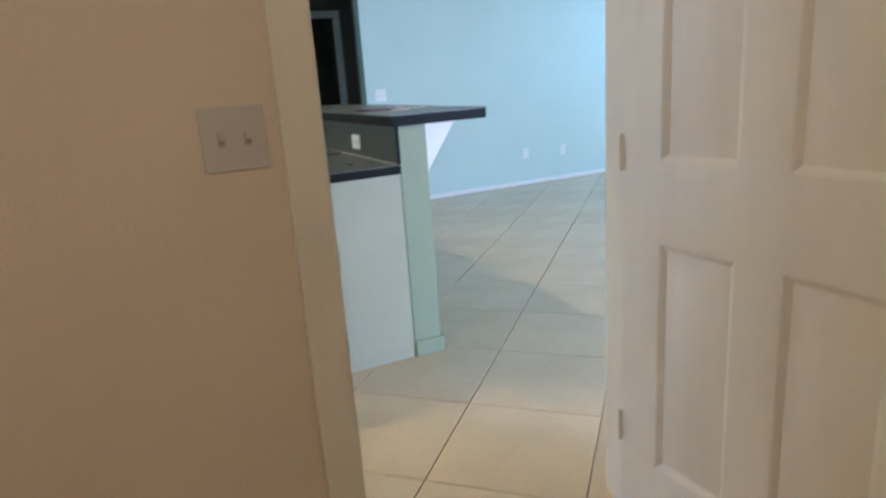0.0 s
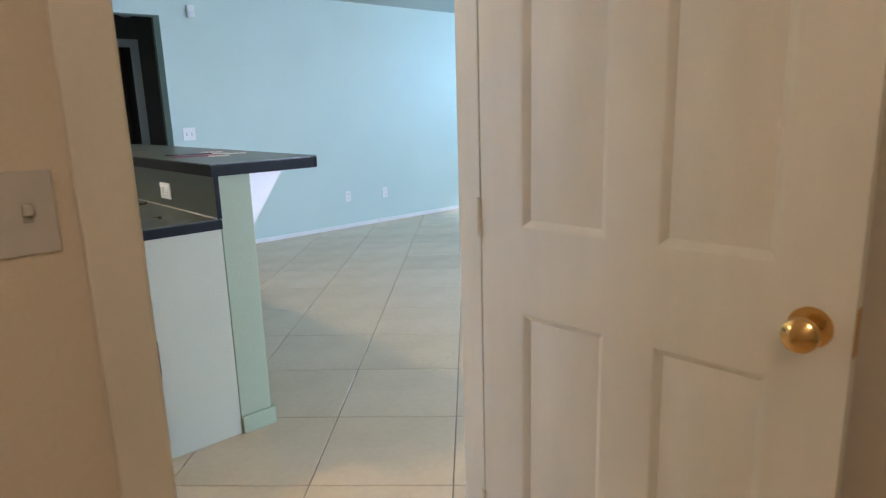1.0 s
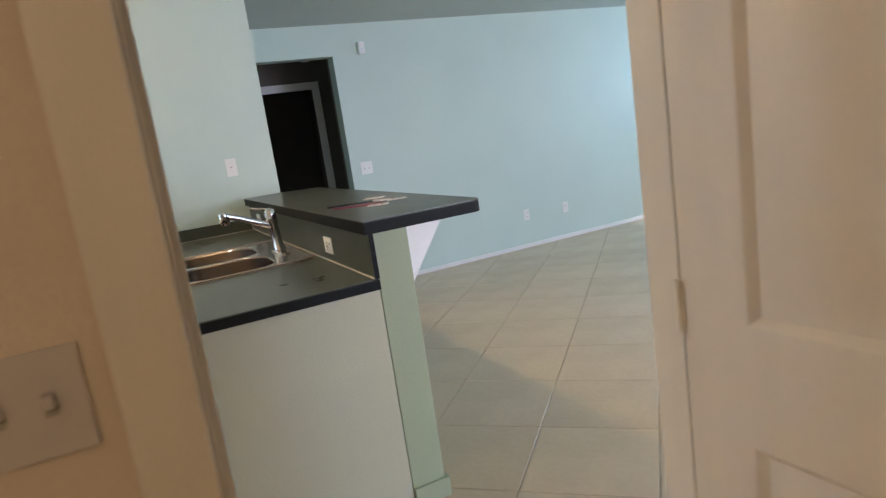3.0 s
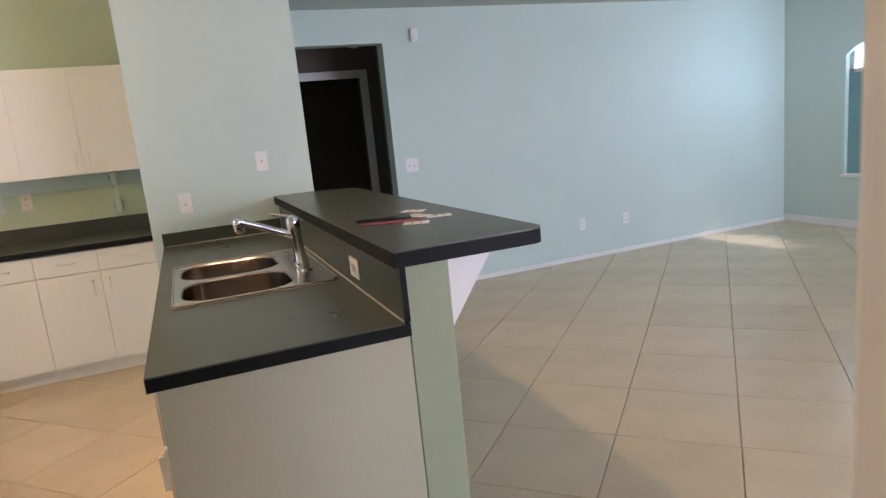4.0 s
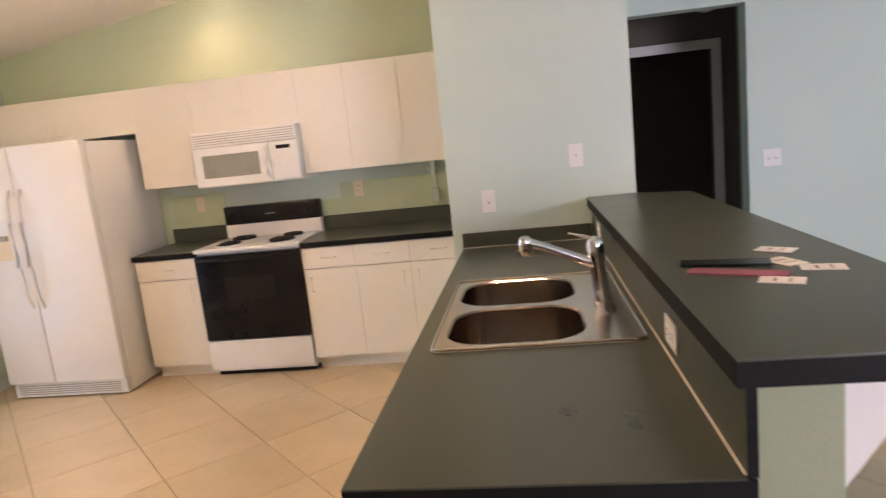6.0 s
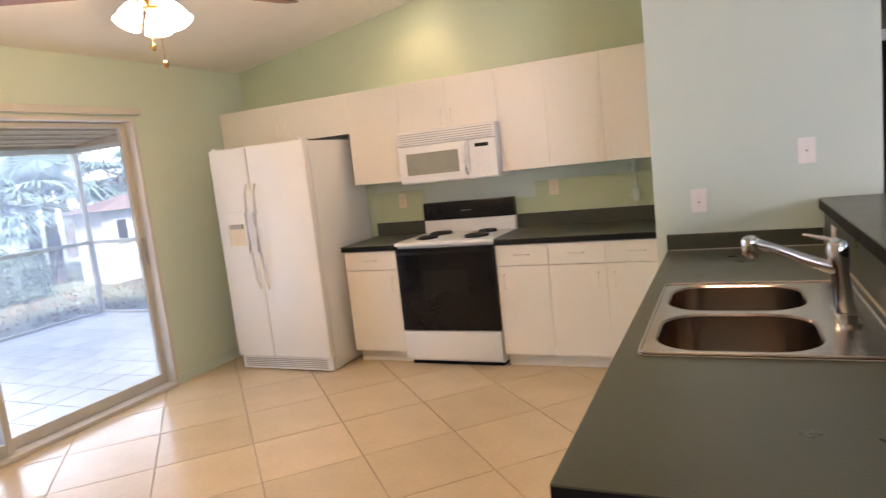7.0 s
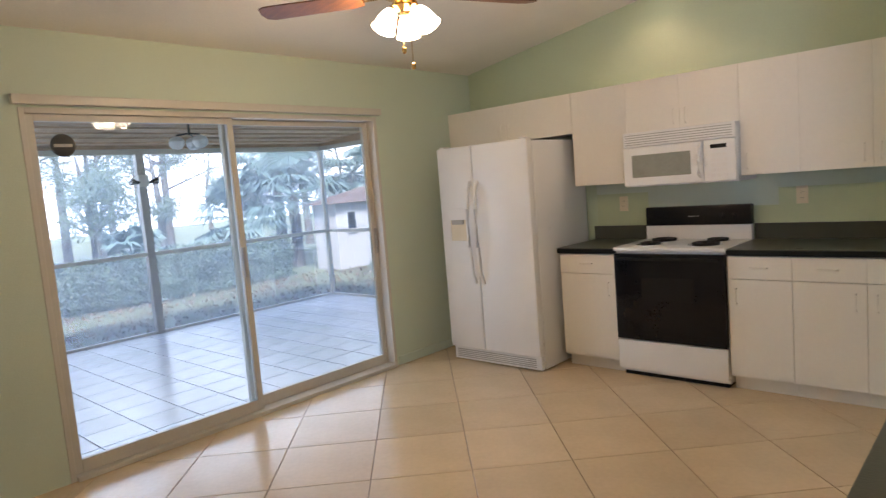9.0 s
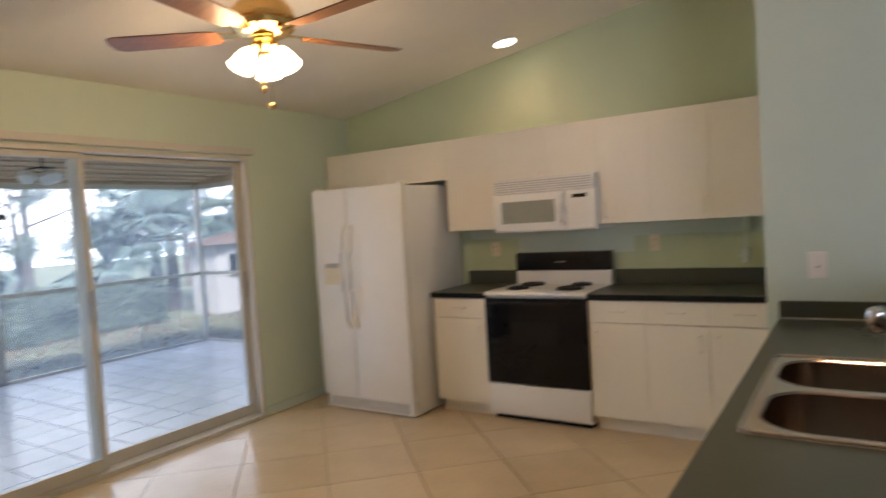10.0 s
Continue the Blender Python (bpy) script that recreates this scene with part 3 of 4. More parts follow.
part("spout", tube([(0.0, 0, 0.14), (-0.08, -0.01, 0.175), (-0.19, -0.02, 0.225), (-0.245, -0.025, 0.245)], [0.020, 0.018, 0.016, 0.018], 14), CHROME, fau, smooth=True)
part("spray_head", lathe([(0.018, -0.045), (0.026, -0.03), (0.026, 0.012), (0.02, 0.024), (0.008, 0.028)], 18, pose(-0.26, -0.027, 0.243, 12, -8)), CHROME, fau, smooth=True)
part("lever", tube([(0, 0, 0.228), (-0.05, 0.02, 0.245), (-0.105, 0.045, 0.255)], [0.009, 0.007, 0.006], 10), CHROME, fau, smooth=True)

fau.scale = (0.9, 0.9, 0.9)
# leaflets and cards on the bar
for i, (x, y, w, d, rot, mt, lab) in enumerate(((0.80, 1.02, 0.05, 0.21, 62, PINK, "dark pink folded leaflet on the bar"), (0.80, 1.12, 0.06, 0.2, 75, BLACKP, "dark printed leaflet on the bar"),
                                       (0.93, 1.10, 0.055, 0.09, 20, CARD, "small white printed card on the bar"), (0.98, 1.02, 0.055, 0.09, 75, CARD, "small white printed card on the bar"),
                                       (0.96, 1.24, 0.055, 0.09, 50, CARD, "small white printed card on the bar"), (0.86, 0.93, 0.055, 0.09, 65, CARD, "small white printed card on the bar"))):
    o = tagged(new("leaflet" if i < 2 else "card", mesh("leaflet", slab(-w / 2, w / 2, -d / 2, d / 2, 0, 0.0025 if i else 0.004, 0.0004), mt)), lab, "leaflet" if i < 2 else "card", "cards on the bar" if i > 1 else "")
    o.matrix_basis = pose(x + 0.02, y - 0.52, 1.1262 + (0.004 if i == 1 else 0), 0, 0, rot)
    if i > 1:
        part("print_bar", slab(-0.018, 0.018, -0.02, -0.012, 0.0026, 0.0029), VENT, o)
        part("print_bar", slab(-0.018, 0.010, 0.01, 0.016, 0.0026, 0.0029), PINK, o)

# ---- kitchen run ----
CF = 3.06   # front of the base cabinets


def base_cabinet(x0, x1, hinge=1):
    ob = thing("base_cabinet", "cream laminate base cabinet with drawer and door", "cabinet", group="base cabinets")
    part("carcass", slab(x0 + 0.001, x1 - 0.001, CF + 0.02, YB - 0.002, 0.1, 0.874), CAB, ob)
    part("toe_kick", slab(x0 + 0.001, x1 - 0.001, CF + 0.075, CF + 0.09, 0.009, 0.0995), CAB, ob)
    d = part("cabinet_door", slab(x0 + 0.001, x1 - 0.001, CF, CF + 0.019, 0.112, 0.725, 0.0012), CAB, ob)
    hx = x0 + 0.05 if hinge > 0 else x1 - 0.05
    part("door_handle", tube([(hx, CF, 0.57), (hx, CF - 0.022, 0.578), (hx, CF - 0.024, 0.62), (hx, CF - 0.022, 0.662), (hx, CF, 0.67)], 0.0045, 8), CAB, d)
    d = part("drawer_front", slab(x0 + 0.001, x1 - 0.001, CF, CF + 0.019, 0.731, 0.868, 0.0012), CAB, ob)
    c = (x0 + x1) / 2
    part("drawer_handle", tube([(c - 0.05, CF, 0.80), (c - 0.044, CF - 0.022, 0.80), (c + 0.044, CF - 0.022, 0.80), (c + 0.05, CF, 0.80)], 0.0045, 8), CAB, d)


for x0, x1, hg in ((-2.38, -1.938, -1), (-1.172, -0.81, 1), (-0.81, -0.44, -1), (-0.44, PX0 - 0.002, 1)):
    base_cabinet(x0, x1, hg)
for x0, x1 in ((-2.39, -1.938), (-1.172, PX0 - 0.001)):
    ob = thing("back_worktop", "dark laminate worktop with low backsplash", "worktop")
    part("sheet", slab(x0, x1, CF - 0.02, YB - 0.0215, 0.9085, 0.914, 0.001), LAM, ob)
    part("edge_band", slab(x0, x1, CF - 0.02, YB - 0.0215, 0.8755, 0.908, 0.001), LAMEDGE, ob, "black laminate edge")
    part("backsplash", slab(x0, x1, YB - 0.021, YB - 0.004, 0.8755, 1.02, 0.002), LAM, ob)


def upper_cabinet(x0, x1, z0, z1, doors=1, hinge=1, y0=3.31):
    ob = thing("wall_cabinet", "cream laminate wall cabinet with plain doors", "cabinet", group="wall cabinets")
    part("carcass", slab(x0 + 0.001, x1 - 0.001, y0 + 0.02, YB - 0.005, z0, z1), CAB, ob)
    for i in range(doors):
        a, b = x0 + (x1 - x0) * i / doors, x0 + (x1 - x0) * (i + 1) / doors
        d = part("cabinet_door", slab(a + 0.0007, b - 0.0007, y0, y0 + 0.019, z0 - 0.008, z1, 0.001), CAB, ob)
        hx = a + 0.04 if (hinge > 0 if doors == 1 else i == 1) else b - 0.04
        part("door_handle", tube([(hx, y0, z0 + 0.03), (hx, y0 - 0.02, z0 + 0.036), (hx, y0 - 0.021, z0 + 0.08), (hx, y0 - 0.02, z0 + 0.124), (hx, y0, z0 + 0.13)], 0.004, 8), CAB, d)


upper_cabinet(XL + 0.004, -2.36, 1.765, 2.06, 2)
upper_cabinet(-2.36, -1.915, 1.365, 2.06, 1, -1)
upper_cabinet(-1.915, -1.150, 1.705, 2.06, 2)
upper_cabinet(-1.150, -0.81, 1.365, 2.06, 1, 1)
upper_cabinet(-0.81, -0.44, 1.365, 2.06, 1, -1)
upper_cabinet(-0.44, PX0 - 0.002, 1.365, 2.06, 1, 1)

# mint overpaint; under the cabinets its colour also stands for their shade
part("mint_shade_band", slab(-2.36, PX0, YB - 0.0028, YB - 0.0006, 1.0, 1.364), KMINT, kitchen_back, "pale mint band that also stands for cabinet shade")
# older green paint left on the backsplash wall
part("green_paint_patch", slab(-2.36, -1.93, YB - 0.0042, YB - 0.003, 0.90, 1.27), GREEN, kitchen_back, "older yellow-green paint")
part("green_paint_patch", slab(-1.93, -1.02, YB - 0.0042, YB - 0.003, 0.90, 1.14), GREEN, kitchen_back, "older yellow-green paint")
part("green_paint_patch", slab(-1.02, PX0, YB - 0.0042, YB - 0.003, 0.90, 1.255), GREEN, kitchen_back, "older yellow-green paint")

# refrigerator
FX0, FX1, FY, FZ = -3.31, -2.435, 2.80, 1.735
fr = thing("refrigerator", "white side-by-side refrigerator with ice dispenser", "refrigerator")
part("cabinet_body", slab(FX0 + 0.004, FX1 - 0.004, FY + 0.075, YB - 0.04, 0.02, FZ - 0.012, 0.006), APPL, fr, smooth=True)
SPL = FX0 + 0.355
ld = part("freezer_door", slab(FX0, SPL - 0.004, FY, FY + 0.07, 0.128, FZ, 0.012), APPL, fr, smooth=True)
rd = part("fridge_door", slab(SPL + 0.004, FX1, FY, FY + 0.07, 0.128, FZ, 0.012), APPL, fr, smooth=True)
for d, x in ((ld, SPL - 0.04), (rd, SPL + 0.04)):
    part("door_handle", tube([(x, FY + 0.004, 0.66), (x, FY - 0.03, 0.74), (x - 0.0, FY - 0.045, 0.95), (x, FY - 0.045, 1.25), (x, FY - 0.03, 1.40), (x, FY + 0.004, 1.46)], [0.012, 0.014, 0.015, 0.015, 0.014, 0.012], 12), APPL, d, smooth=True)
bm = slab(FX0 + 0.085, FX0 + 0.275, FY - 0.008, FY + 0.002, 1.165, 1.26, 0.004)
part("dispenser_panel", bm, APPL, ld)
bm = slab(FX0 + 0.085, FX0 + 0.1, FY - 0.008, FY + 0.002, 0.985, 1.165, 0.002)
slab(FX0 + 0.26, FX0 + 0.275, FY - 0.008, FY + 0.002, 0.985, 1.165, 0.002, bm=bm)
slab(FX0 + 0.1, FX0 + 0.26, FY - 0.008, FY + 0.002, 0.985, 1.0, 0.002, bm=bm)
part("dispenser_frame", bm, APPL, ld)
part("dispenser_recess", slab(FX0 + 0.1, FX0 + 0.26, FY - 0.003, FY + 0.001, 1.0, 1.165), ALMOND, ld, "almond dispenser well")
part("dispenser_chute", slab(FX0 + 0.12, FX0 + 0.24, FY - 0.018, FY - 0.003, 1.13, 1.165, 0.004), VENT, ld, "grey ice chute")
gr = part("kick_grille", slab(FX0 + 0.01, FX1 - 0.01, FY + 0.03, FY + 0.06, 0.02, 0.122, 0.003), APPL, fr)
for i in range(5):
    part("grille_slot", slab(FX0 + 0.04, FX1 - 0.06, FY + 0.028, FY + 0.0305, 0.036 + 0.015 * i, 0.044 + 0.015 * i), VENT, gr, "grey slot")
for x in (FX0 + 0.03, FX1 - 0.07):
    part("hinge_cover", slab(x, x + 0.04, FY + 0.01, FY + 0.09, FZ, FZ + 0.014, 0.004), APPL, fr)
for x in (FX0 + 0.06, FX1 - 0.09):
    part("foot", slab(x, x + 0.04, FY + 0.1, FY + 0.14, 0.009, 0.021), BLACKP, fr)

# range
RX0, RX1, RY = -1.934, -1.178, 3.05
st = thing("electric_range", "white electric coil range with black oven door", "stove")
part("body", slab(RX0 + 0.003, RX1 - 0.003, RY + 0.03, YB - 0.03, 0.04, 0.895, 0.003), APPL, st)
ck = part("cooktop", slab(RX0 - 0.002, RX1 + 0.002, RY - 0.005, YB - 0.09, 0.8955, 0.922, 0.008), APPL, st, smooth=True)
part("backguard", slab(RX0 + 0.014, RX1 + 0.006, YB - 0.085, YB - 0.03, 0.9, 1.02, 0.008), APPL, st, smooth=True)
cp = part("control_panel", slab(RX0 + 0.018, RX1 + 0.010, YB - 0.095, YB - 0.028, 1.02, 1.158, 0.012), BLACKP, st, "black control panel", True)
for x in (0.08, 0.16, 0.58, 0.66):
    part("control_knob", lathe([(0.021, 0), (0.021, 0.006), (0.015, 0.01), (0.014, 0.024), (0.008, 0.026)], 16, pose(RX0 + x, YB - 0.095, 1.085, 90)), BLACKP, cp, smooth=True)
part("panel_print", slab(RX0 + 0.34, RX0 + 0.42, YB - 0.0965, YB - 0.0952, 1.083, 1.087), VENT, cp)
od = part("oven_door", slab(RX0 + 0.004, RX1 - 0.004, RY - 0.012, RY + 0.028, 0.280, 0.878, 0.006), BLACK, st, "black glass oven door", True)
part("oven_window", slab(RX0 + 0.2, RX1 - 0.2, RY - 0.0145, RY - 0.0122, 0.56, 0.72, 0.0008), BLACKP, od, "black window frame")
part("oven_handle", slab(RX0 + 0.03, RX1 - 0.03, RY - 0.045, RY - 0.012, 0.835, 0.858, 0.008), BLACKP, od, smooth=True)
part("drawer_front", slab(RX0 + 0.004, RX1 - 0.004, RY - 0.008, RY + 0.028, 0.066, 0.272, 0.006), APPL, st, smooth=True)
part("plinth", slab(RX0 + 0.02, RX1 - 0.02, RY + 0.05, YB - 0.05, 0.009, 0.04), BLACKP, st, "black plinth")
for x, y, r in ((0.19, 0.17, 0.075), (0.57, 0.17, 0.095), (0.19, 0.40, 0.095), (0.57, 0.40, 0.075)):
    bn = part("drip_pan", lathe([(r + 0.016, 0.0), (r + 0.016, 0.003), (r + 0.006, 0.004), (r * 0.5, 0.0015), (0.01, 0.0012)], 24, pose(RX0 + x, RY + y, 0.9222)), CHROME, ck, smooth=True)
    pts = []
    for k in range(73):
        a = 2 * math.pi * 3.4 * k / 72
        rr = 0.018 + (r - 0.018) * k / 72
        pts.append((RX0 + x + rr * math.cos(a), RY + y + rr * math.sin(a), 0.932))
    part("burner_coil", tube(pts, 0.0065, 6), COIL, bn, "dark spiral coil")

# over-range microwave
MX0, MX1, MY = -1.912, -1.152, 3.225
mw = thing("microwave", "white over-range microwave with grey window", "microwave")
part("body", slab(MX0, MX1, MY + 0.035, YB - 0.006, 1.325, 1.703, 0.004), APPL, mw)
md = part("microwave_door", slab(MX0, MX1 - 0.205, MY, MY + 0.034, 1.332, 1.600, 0.012), APPL, mw, smooth=True)
part("door_window", slab(MX0 + 0.065, MX1 - 0.285, MY - 0.003, MY + 0.0005, 1.39, 1.545, 0.001), MWGLASS, md, "grey glass window")
part("door_handle", tube([(MX1 - 0.225, MY + 0.004, 1.365), (MX1 - 0.225, MY - 0.028, 1.39), (MX1 - 0.225, MY - 0.032, 1.47), (MX1 - 0.225, MY - 0.028, 1.55), (MX1 - 0.225, MY + 0.004, 1.58)], 0.011, 12), APPL, md, smooth=True)
mp_ = part("keypad_panel", slab(MX1 - 0.203, MX1, MY, MY + 0.034, 1.332, 1.600, 0.012), APPL, mw, smooth=True)
part("display", slab(MX1 - 0.155, MX1 - 0.055, MY - 0.002, MY + 0.0005, 1.545, 1.57), BLACKP, mp_, "dark display")
for r in range(5):
    for c in range(3):
        part("key", slab(MX1 - 0.155 + 0.036 * c, MX1 - 0.127 + 0.036 * c, MY - 0.0018, MY + 0.0005, 1.36 + 0.033 * r, 1.382 + 0.033 * r, 0.0006), WHITE, mp_)
gv = part("vent_grille", slab(MX0, MX1, MY + 0.004, MY + 0.034, 1.603, 1.703, 0.008), APPL, mw, smooth=True)
for i in range(5):
    part("vent_slat", slab(MX0 + 0.02, MX1 - 0.02, MY - 0.001, MY + 0.0045, 1.617 + 0.016 * i, 1.622 + 0.016 * i), VENT, gv, "grey vent slot")

# towel-roll bracket under the wall cabinets
hb = thing("paper_towel_holder", "pale mint towel bracket under the wall cabinets", "holder", (-0.30, YB - 0.006, 1.0))
part("back_rail", slab(-0.010, 0.010, -0.008, 0, 0.055, 0.35, 0.003), KMINT, hb)
for z0, z1 in ((0.25, 0.35), (0.055, 0.15)):
    part("arm", slab(-0.022, 0.022, -0.055, -0.0085, z0, z1, 0.012), KMINT, hb, smooth=True)
    part("roll_boss", lathe([(0.016, 0), (0.016, 0.012), (0.010, 0.018)], 14, pose(-0.0222, -0.035, (z0 + z1) / 2, 0, -90)), KMINT, hb, smooth=True)

# ---- ceiling fan ----
FC = (-1.895, 1.136)
cz = kz(FC[0])
fan = thing("ceiling_fan", "brass ceiling fan with wooden blades and lit glass shades", "ceiling fan", (FC[0], FC[1], 0))
part("canopy", lathe([(0.03, cz - 0.07), (0.06, cz - 0.04), (0.075, cz + 0.01)], 20), BRASS, fan, smooth=True)
part("downrod", tube([(0, 0, 2.50), (0, 0, cz - 0.05)], 0.012, 10), BRASS, fan)
part("motor", lathe([(0.05, 2.31), (0.10, 2.32), (0.135, 2.345), (0.145, 2.385), (0.135, 2.43), (0.10, 2.47), (0.05, 2.505), (0.02, 2.515)], 28), BRASS, fan, smooth=True)
part("motor_band", lathe([(0.147, 2.372), (0.152, 2.378), (0.152, 2.392), (0.147, 2.398)], 28), BRASS, fan, smooth=True)
part("light_kit", lathe([(0.018, 2.225), (0.055, 2.24), (0.068, 2.27), (0.05, 2.30), (0.055, 2.315)], 20), BRASS, fan, smooth=True)
for i in range(5):
    a = radians(72 * i - 4)
    m = Matrix.Rotation(a, 4, "Z") @ pose(0, 0, 2.325, 10)
    bm = prism([(0.20, -0.05), (0.26, -0.062), (0.655, -0.068), (0.69, -0.05), (0.70, 0), (0.69, 0.05), (0.655, 0.068), (0.26, 0.062), (0.20, 0.05)], -0.003, 0.003)
    bm.transform(m)
    bl = part("blade", bm, FANWOOD, fan, "dark reddish wooden blade")
    bm = prism([(0.10, -0.02), (0.19, -0.03), (0.27, -0.035), (0.29, 0), (0.27, 0.035), (0.19, 0.03), (0.10, 0.02)], 0.0032, 0.008)
    bm.transform(m)
    part("blade_iron", bm, BRASS, bl, "brass blade bracket")
for i in range(3):
    a = radians(120 * i - 108)
    m = Matrix.Rotation(a, 4, "Z") @ pose(0.07, 0, 2.25, 0, 0, 0) @ pose(0, 0, 0, 0, 150, 0)
    part("lamp_arm", tube([(0.03 * math.cos(a), 0.03 * math.sin(a), 2.27), (0.066 * math.cos(a), 0.066 * math.sin(a), 2.252)], 0.013, 8), BRASS, fan)
    sh = part("lamp_shade", lathe([(0.022, 0.0), (0.034, 0.02), (0.045, 0.052), (0.049, 0.082), (0.057, 0.10)], 20, m), GLOWW, fan, "lit frosted glass shade", True)
    sh.visible_shadow = False
for dx, zl in ((0.012, 2.02), (-0.04, 2.10)):
    ch = part("pull_chain", tube([(dx, 0.01, 2.23), (dx, 0.012, zl)], 0.002, 6), BRASS, fan)
    part("chain_fob", lathe([(0.005, -0.03), (0.011, -0.022), (0.011, -0.005), (0.005, 0.002)], 12, pose(dx, 0.012, zl)), BRASS, ch)

for i, (x, y) in enumerate(((-1.80, 3.34), (0.2, 1.1))):
    rl = thing("recessed_lamp", "lit round recessed ceiling lamp", "lamp", (x, y, kz(x) - 0.004), group="recessed lamps")
    rl.matrix_basis = pose(x, y, kz(x) - 0.006, 0, -8.8, 0)
    bm = lathe([(0.105, 0.004), (0.105, -0.004), (0.085, -0.008), (0.078, 0.003)], 28)
    part("trim_ring", bm, WHITE, rl, smooth=True)
    q = part("lens", lathe([(0.076, 0.001), (0.076, -0.003), (0.05, -0.004)], 24), GLOWC, rl, "glowing lens")
    q.visible_shadow = False

# ---- sliding glass door ----
slider = tagged(new("window_slider"), "white aluminium sliding glass door to the porch", "sliding door", kind="structure")
bm = slab(XL - 0.16, XL + 0.004, SY0, SY0 + 0.03, 0.009, SH, 0.003)
slab(XL - 0.16, XL + 0.004, SY1 - 0.03, SY1, 0.009, SH, 0.003, bm=bm)
slab(XL - 0.16, XL + 0.004, SY0 + 0.03, SY1 - 0.03, SH - 0.03, SH, 0.003, bm=bm)
part("window_frame", bm, ALU, slider)
part("door_track", slab(XL - 0.16, XL + 0.03, SY0 + 0.03, SY1 - 0.03, 0.009, 0.035, 0.003), ALU, slider, "scuffed white floor track")
part("valance", slab(XL + 0.001, XL + 0.045, SY0 - 0.03, SY1 + 0.03, SH + 0.012, SH + 0.062, 0.006), ALU, slider, "white head trim")
for y0, y1, x in ((SY0 + 0.03, 1.215, XL - 0.055), (1.16, SY1 - 0.03, XL - 0.115)):
    bm = slab(x, x + 0.035, y0, y0 + 0.042, 0.036, SH - 0.031, 0.003)
    slab(x, x + 0.035, y1 - 0.042, y1, 0.036, SH - 0.031, 0.003, bm=bm)
    slab(x, x + 0.035, y0 + 0.042, y1 - 0.042, 0.036, 0.11, 0.003, bm=bm)
    slab(x, x + 0.035, y0 + 0.042, y1 - 0.042, SH - 0.068, SH - 0.031, 0.003, bm=bm)
    s = part("sash", bm, ALU, slider)
    g = part("pane", slab(x + 0.015, x + 0.02, y0 + 0.042, y1 - 0.042, 0.11, SH - 0.068), GLASS, s, "clear glass pane")
    g.visible_shadow = False
    part("pull_handle", slab(x + 0.035, x + 0.06, y1 - 0.042 if y0 < 1 else y1 - 0.03, y1 - 0.022 if y0 < 1 else y1 - 0.012, 0.95, 1.15, 0.005), ALUGREY, s, "grey pull handle")

stk = thing("alarm_sticker", "dark round sticker on the glass", "sticker", (XL - 0.033, 0.20, 1.83))
part("disc", lathe([(0.062, 0), (0.062, 0.002), (0.058, 0.0022)], 28, pose(0, 0, 0, 0, 90)), BLACKP, stk)
part("print_bar", slab(0.0023, 0.003, -0.045, 0.045, -0.008, 0.008), VENT, stk)

# ---- arched window and an added, unseen rear window ----
win = tagged(new("window_arched"), "white arched window with a blue-green shade", "window", kind="structure")
bm = slab(XR + 0.05, XR + 0.09, VY0, VY0 + 0.05, VZ0, VZ1, 0.003)
slab(XR + 0.05, XR + 0.09, VY1 - 0.05, VY1, VZ0, VZ1, 0.003, bm=bm)
slab(XR + 0.05, XR + 0.09, VY0, VY1, VZ0, VZ0 + 0.05, 0.003, bm=bm)
slab(XR + 0.05, XR + 0.09, VY0, VY1, 1.25, 1.29, 0.003, bm=bm)
slab(XR + 0.05, XR + 0.09, VY0, VY1, 1.57, 1.61, 0.003, bm=bm)
part("window_frame", bm, ALU, win)
part("window_sill", slab(XR - 0.03, XR + 0.05, VY0 - 0.02, VY1 + 0.02, VZ0 - 0.03, VZ0 - 0.002, 0.004), WHITE, win)
yc, hw = (VY0 + VY1) / 2, (VY1 - VY0) / 2
bm = bmesh.new()
K = 16
pts = [(yc - hw + 2 * hw * i / K, 1.75 + 0.2 * math.sin(math.pi * i / K) ** 0.7) for i in range(K + 1)]
for (ya, za), (yb, zb) in zip(pts, pts[1:]):
    v = [bm.verts.new(p) for p in ((XR + 0.001, ya, za), (XR + 0.001, yb, zb), (XR + 0.001, yb, VZ1 + 0.01), (XR + 0.001, ya, VZ1 + 0.01))]
    w = [bm.verts.new(q.co + Vector((0.19, 0, 0))) for q in v]
    for k in range(4):
        bm.faces.new((v[k], v[(k + 1) % 4], w[(k + 1) % 4], w[k]))
    bm.faces.new(v[::-1]), bm.faces.new(w)
part("arch_head", bm, MINT, win, "painted arch")
g = part("pane", slab(XR + 0.066, XR + 0.07, VY0 + 0.05, VY1 - 0.05, VZ0 + 0.05, VZ1), GLASS, win)
g.visible_shadow = False
part("shade", slab(XR + 0.02, XR + 0.026, VY0 + 0.02, VY1 - 0.02, VZ0 + 0.01, 1.57), SHADE, win, "blue-green fabric shade")
rw = tagged(new("window_rear_unseen"), "unseen wide white framed window, added for light", "window", kind="structure")
bm = slab(3.0, 3.06, -5.1, -5.04, 0.3, 2.2, 0.003)
slab(5.34, 5.4, -5.1, -5.04, 0.3, 2.2, 0.003, bm=bm)
slab(4.17, 4.23, -5.1, -5.04, 0.3, 2.2, 0.003, bm=bm)
slab(3.0, 5.4, -5.1, -5.04, 0.3, 0.36, 0.003, bm=bm)
slab(3.0, 5.4, -5.1, -5.04, 2.14, 2.2, 0.003, bm=bm)
part("window_frame", bm, ALU, rw)

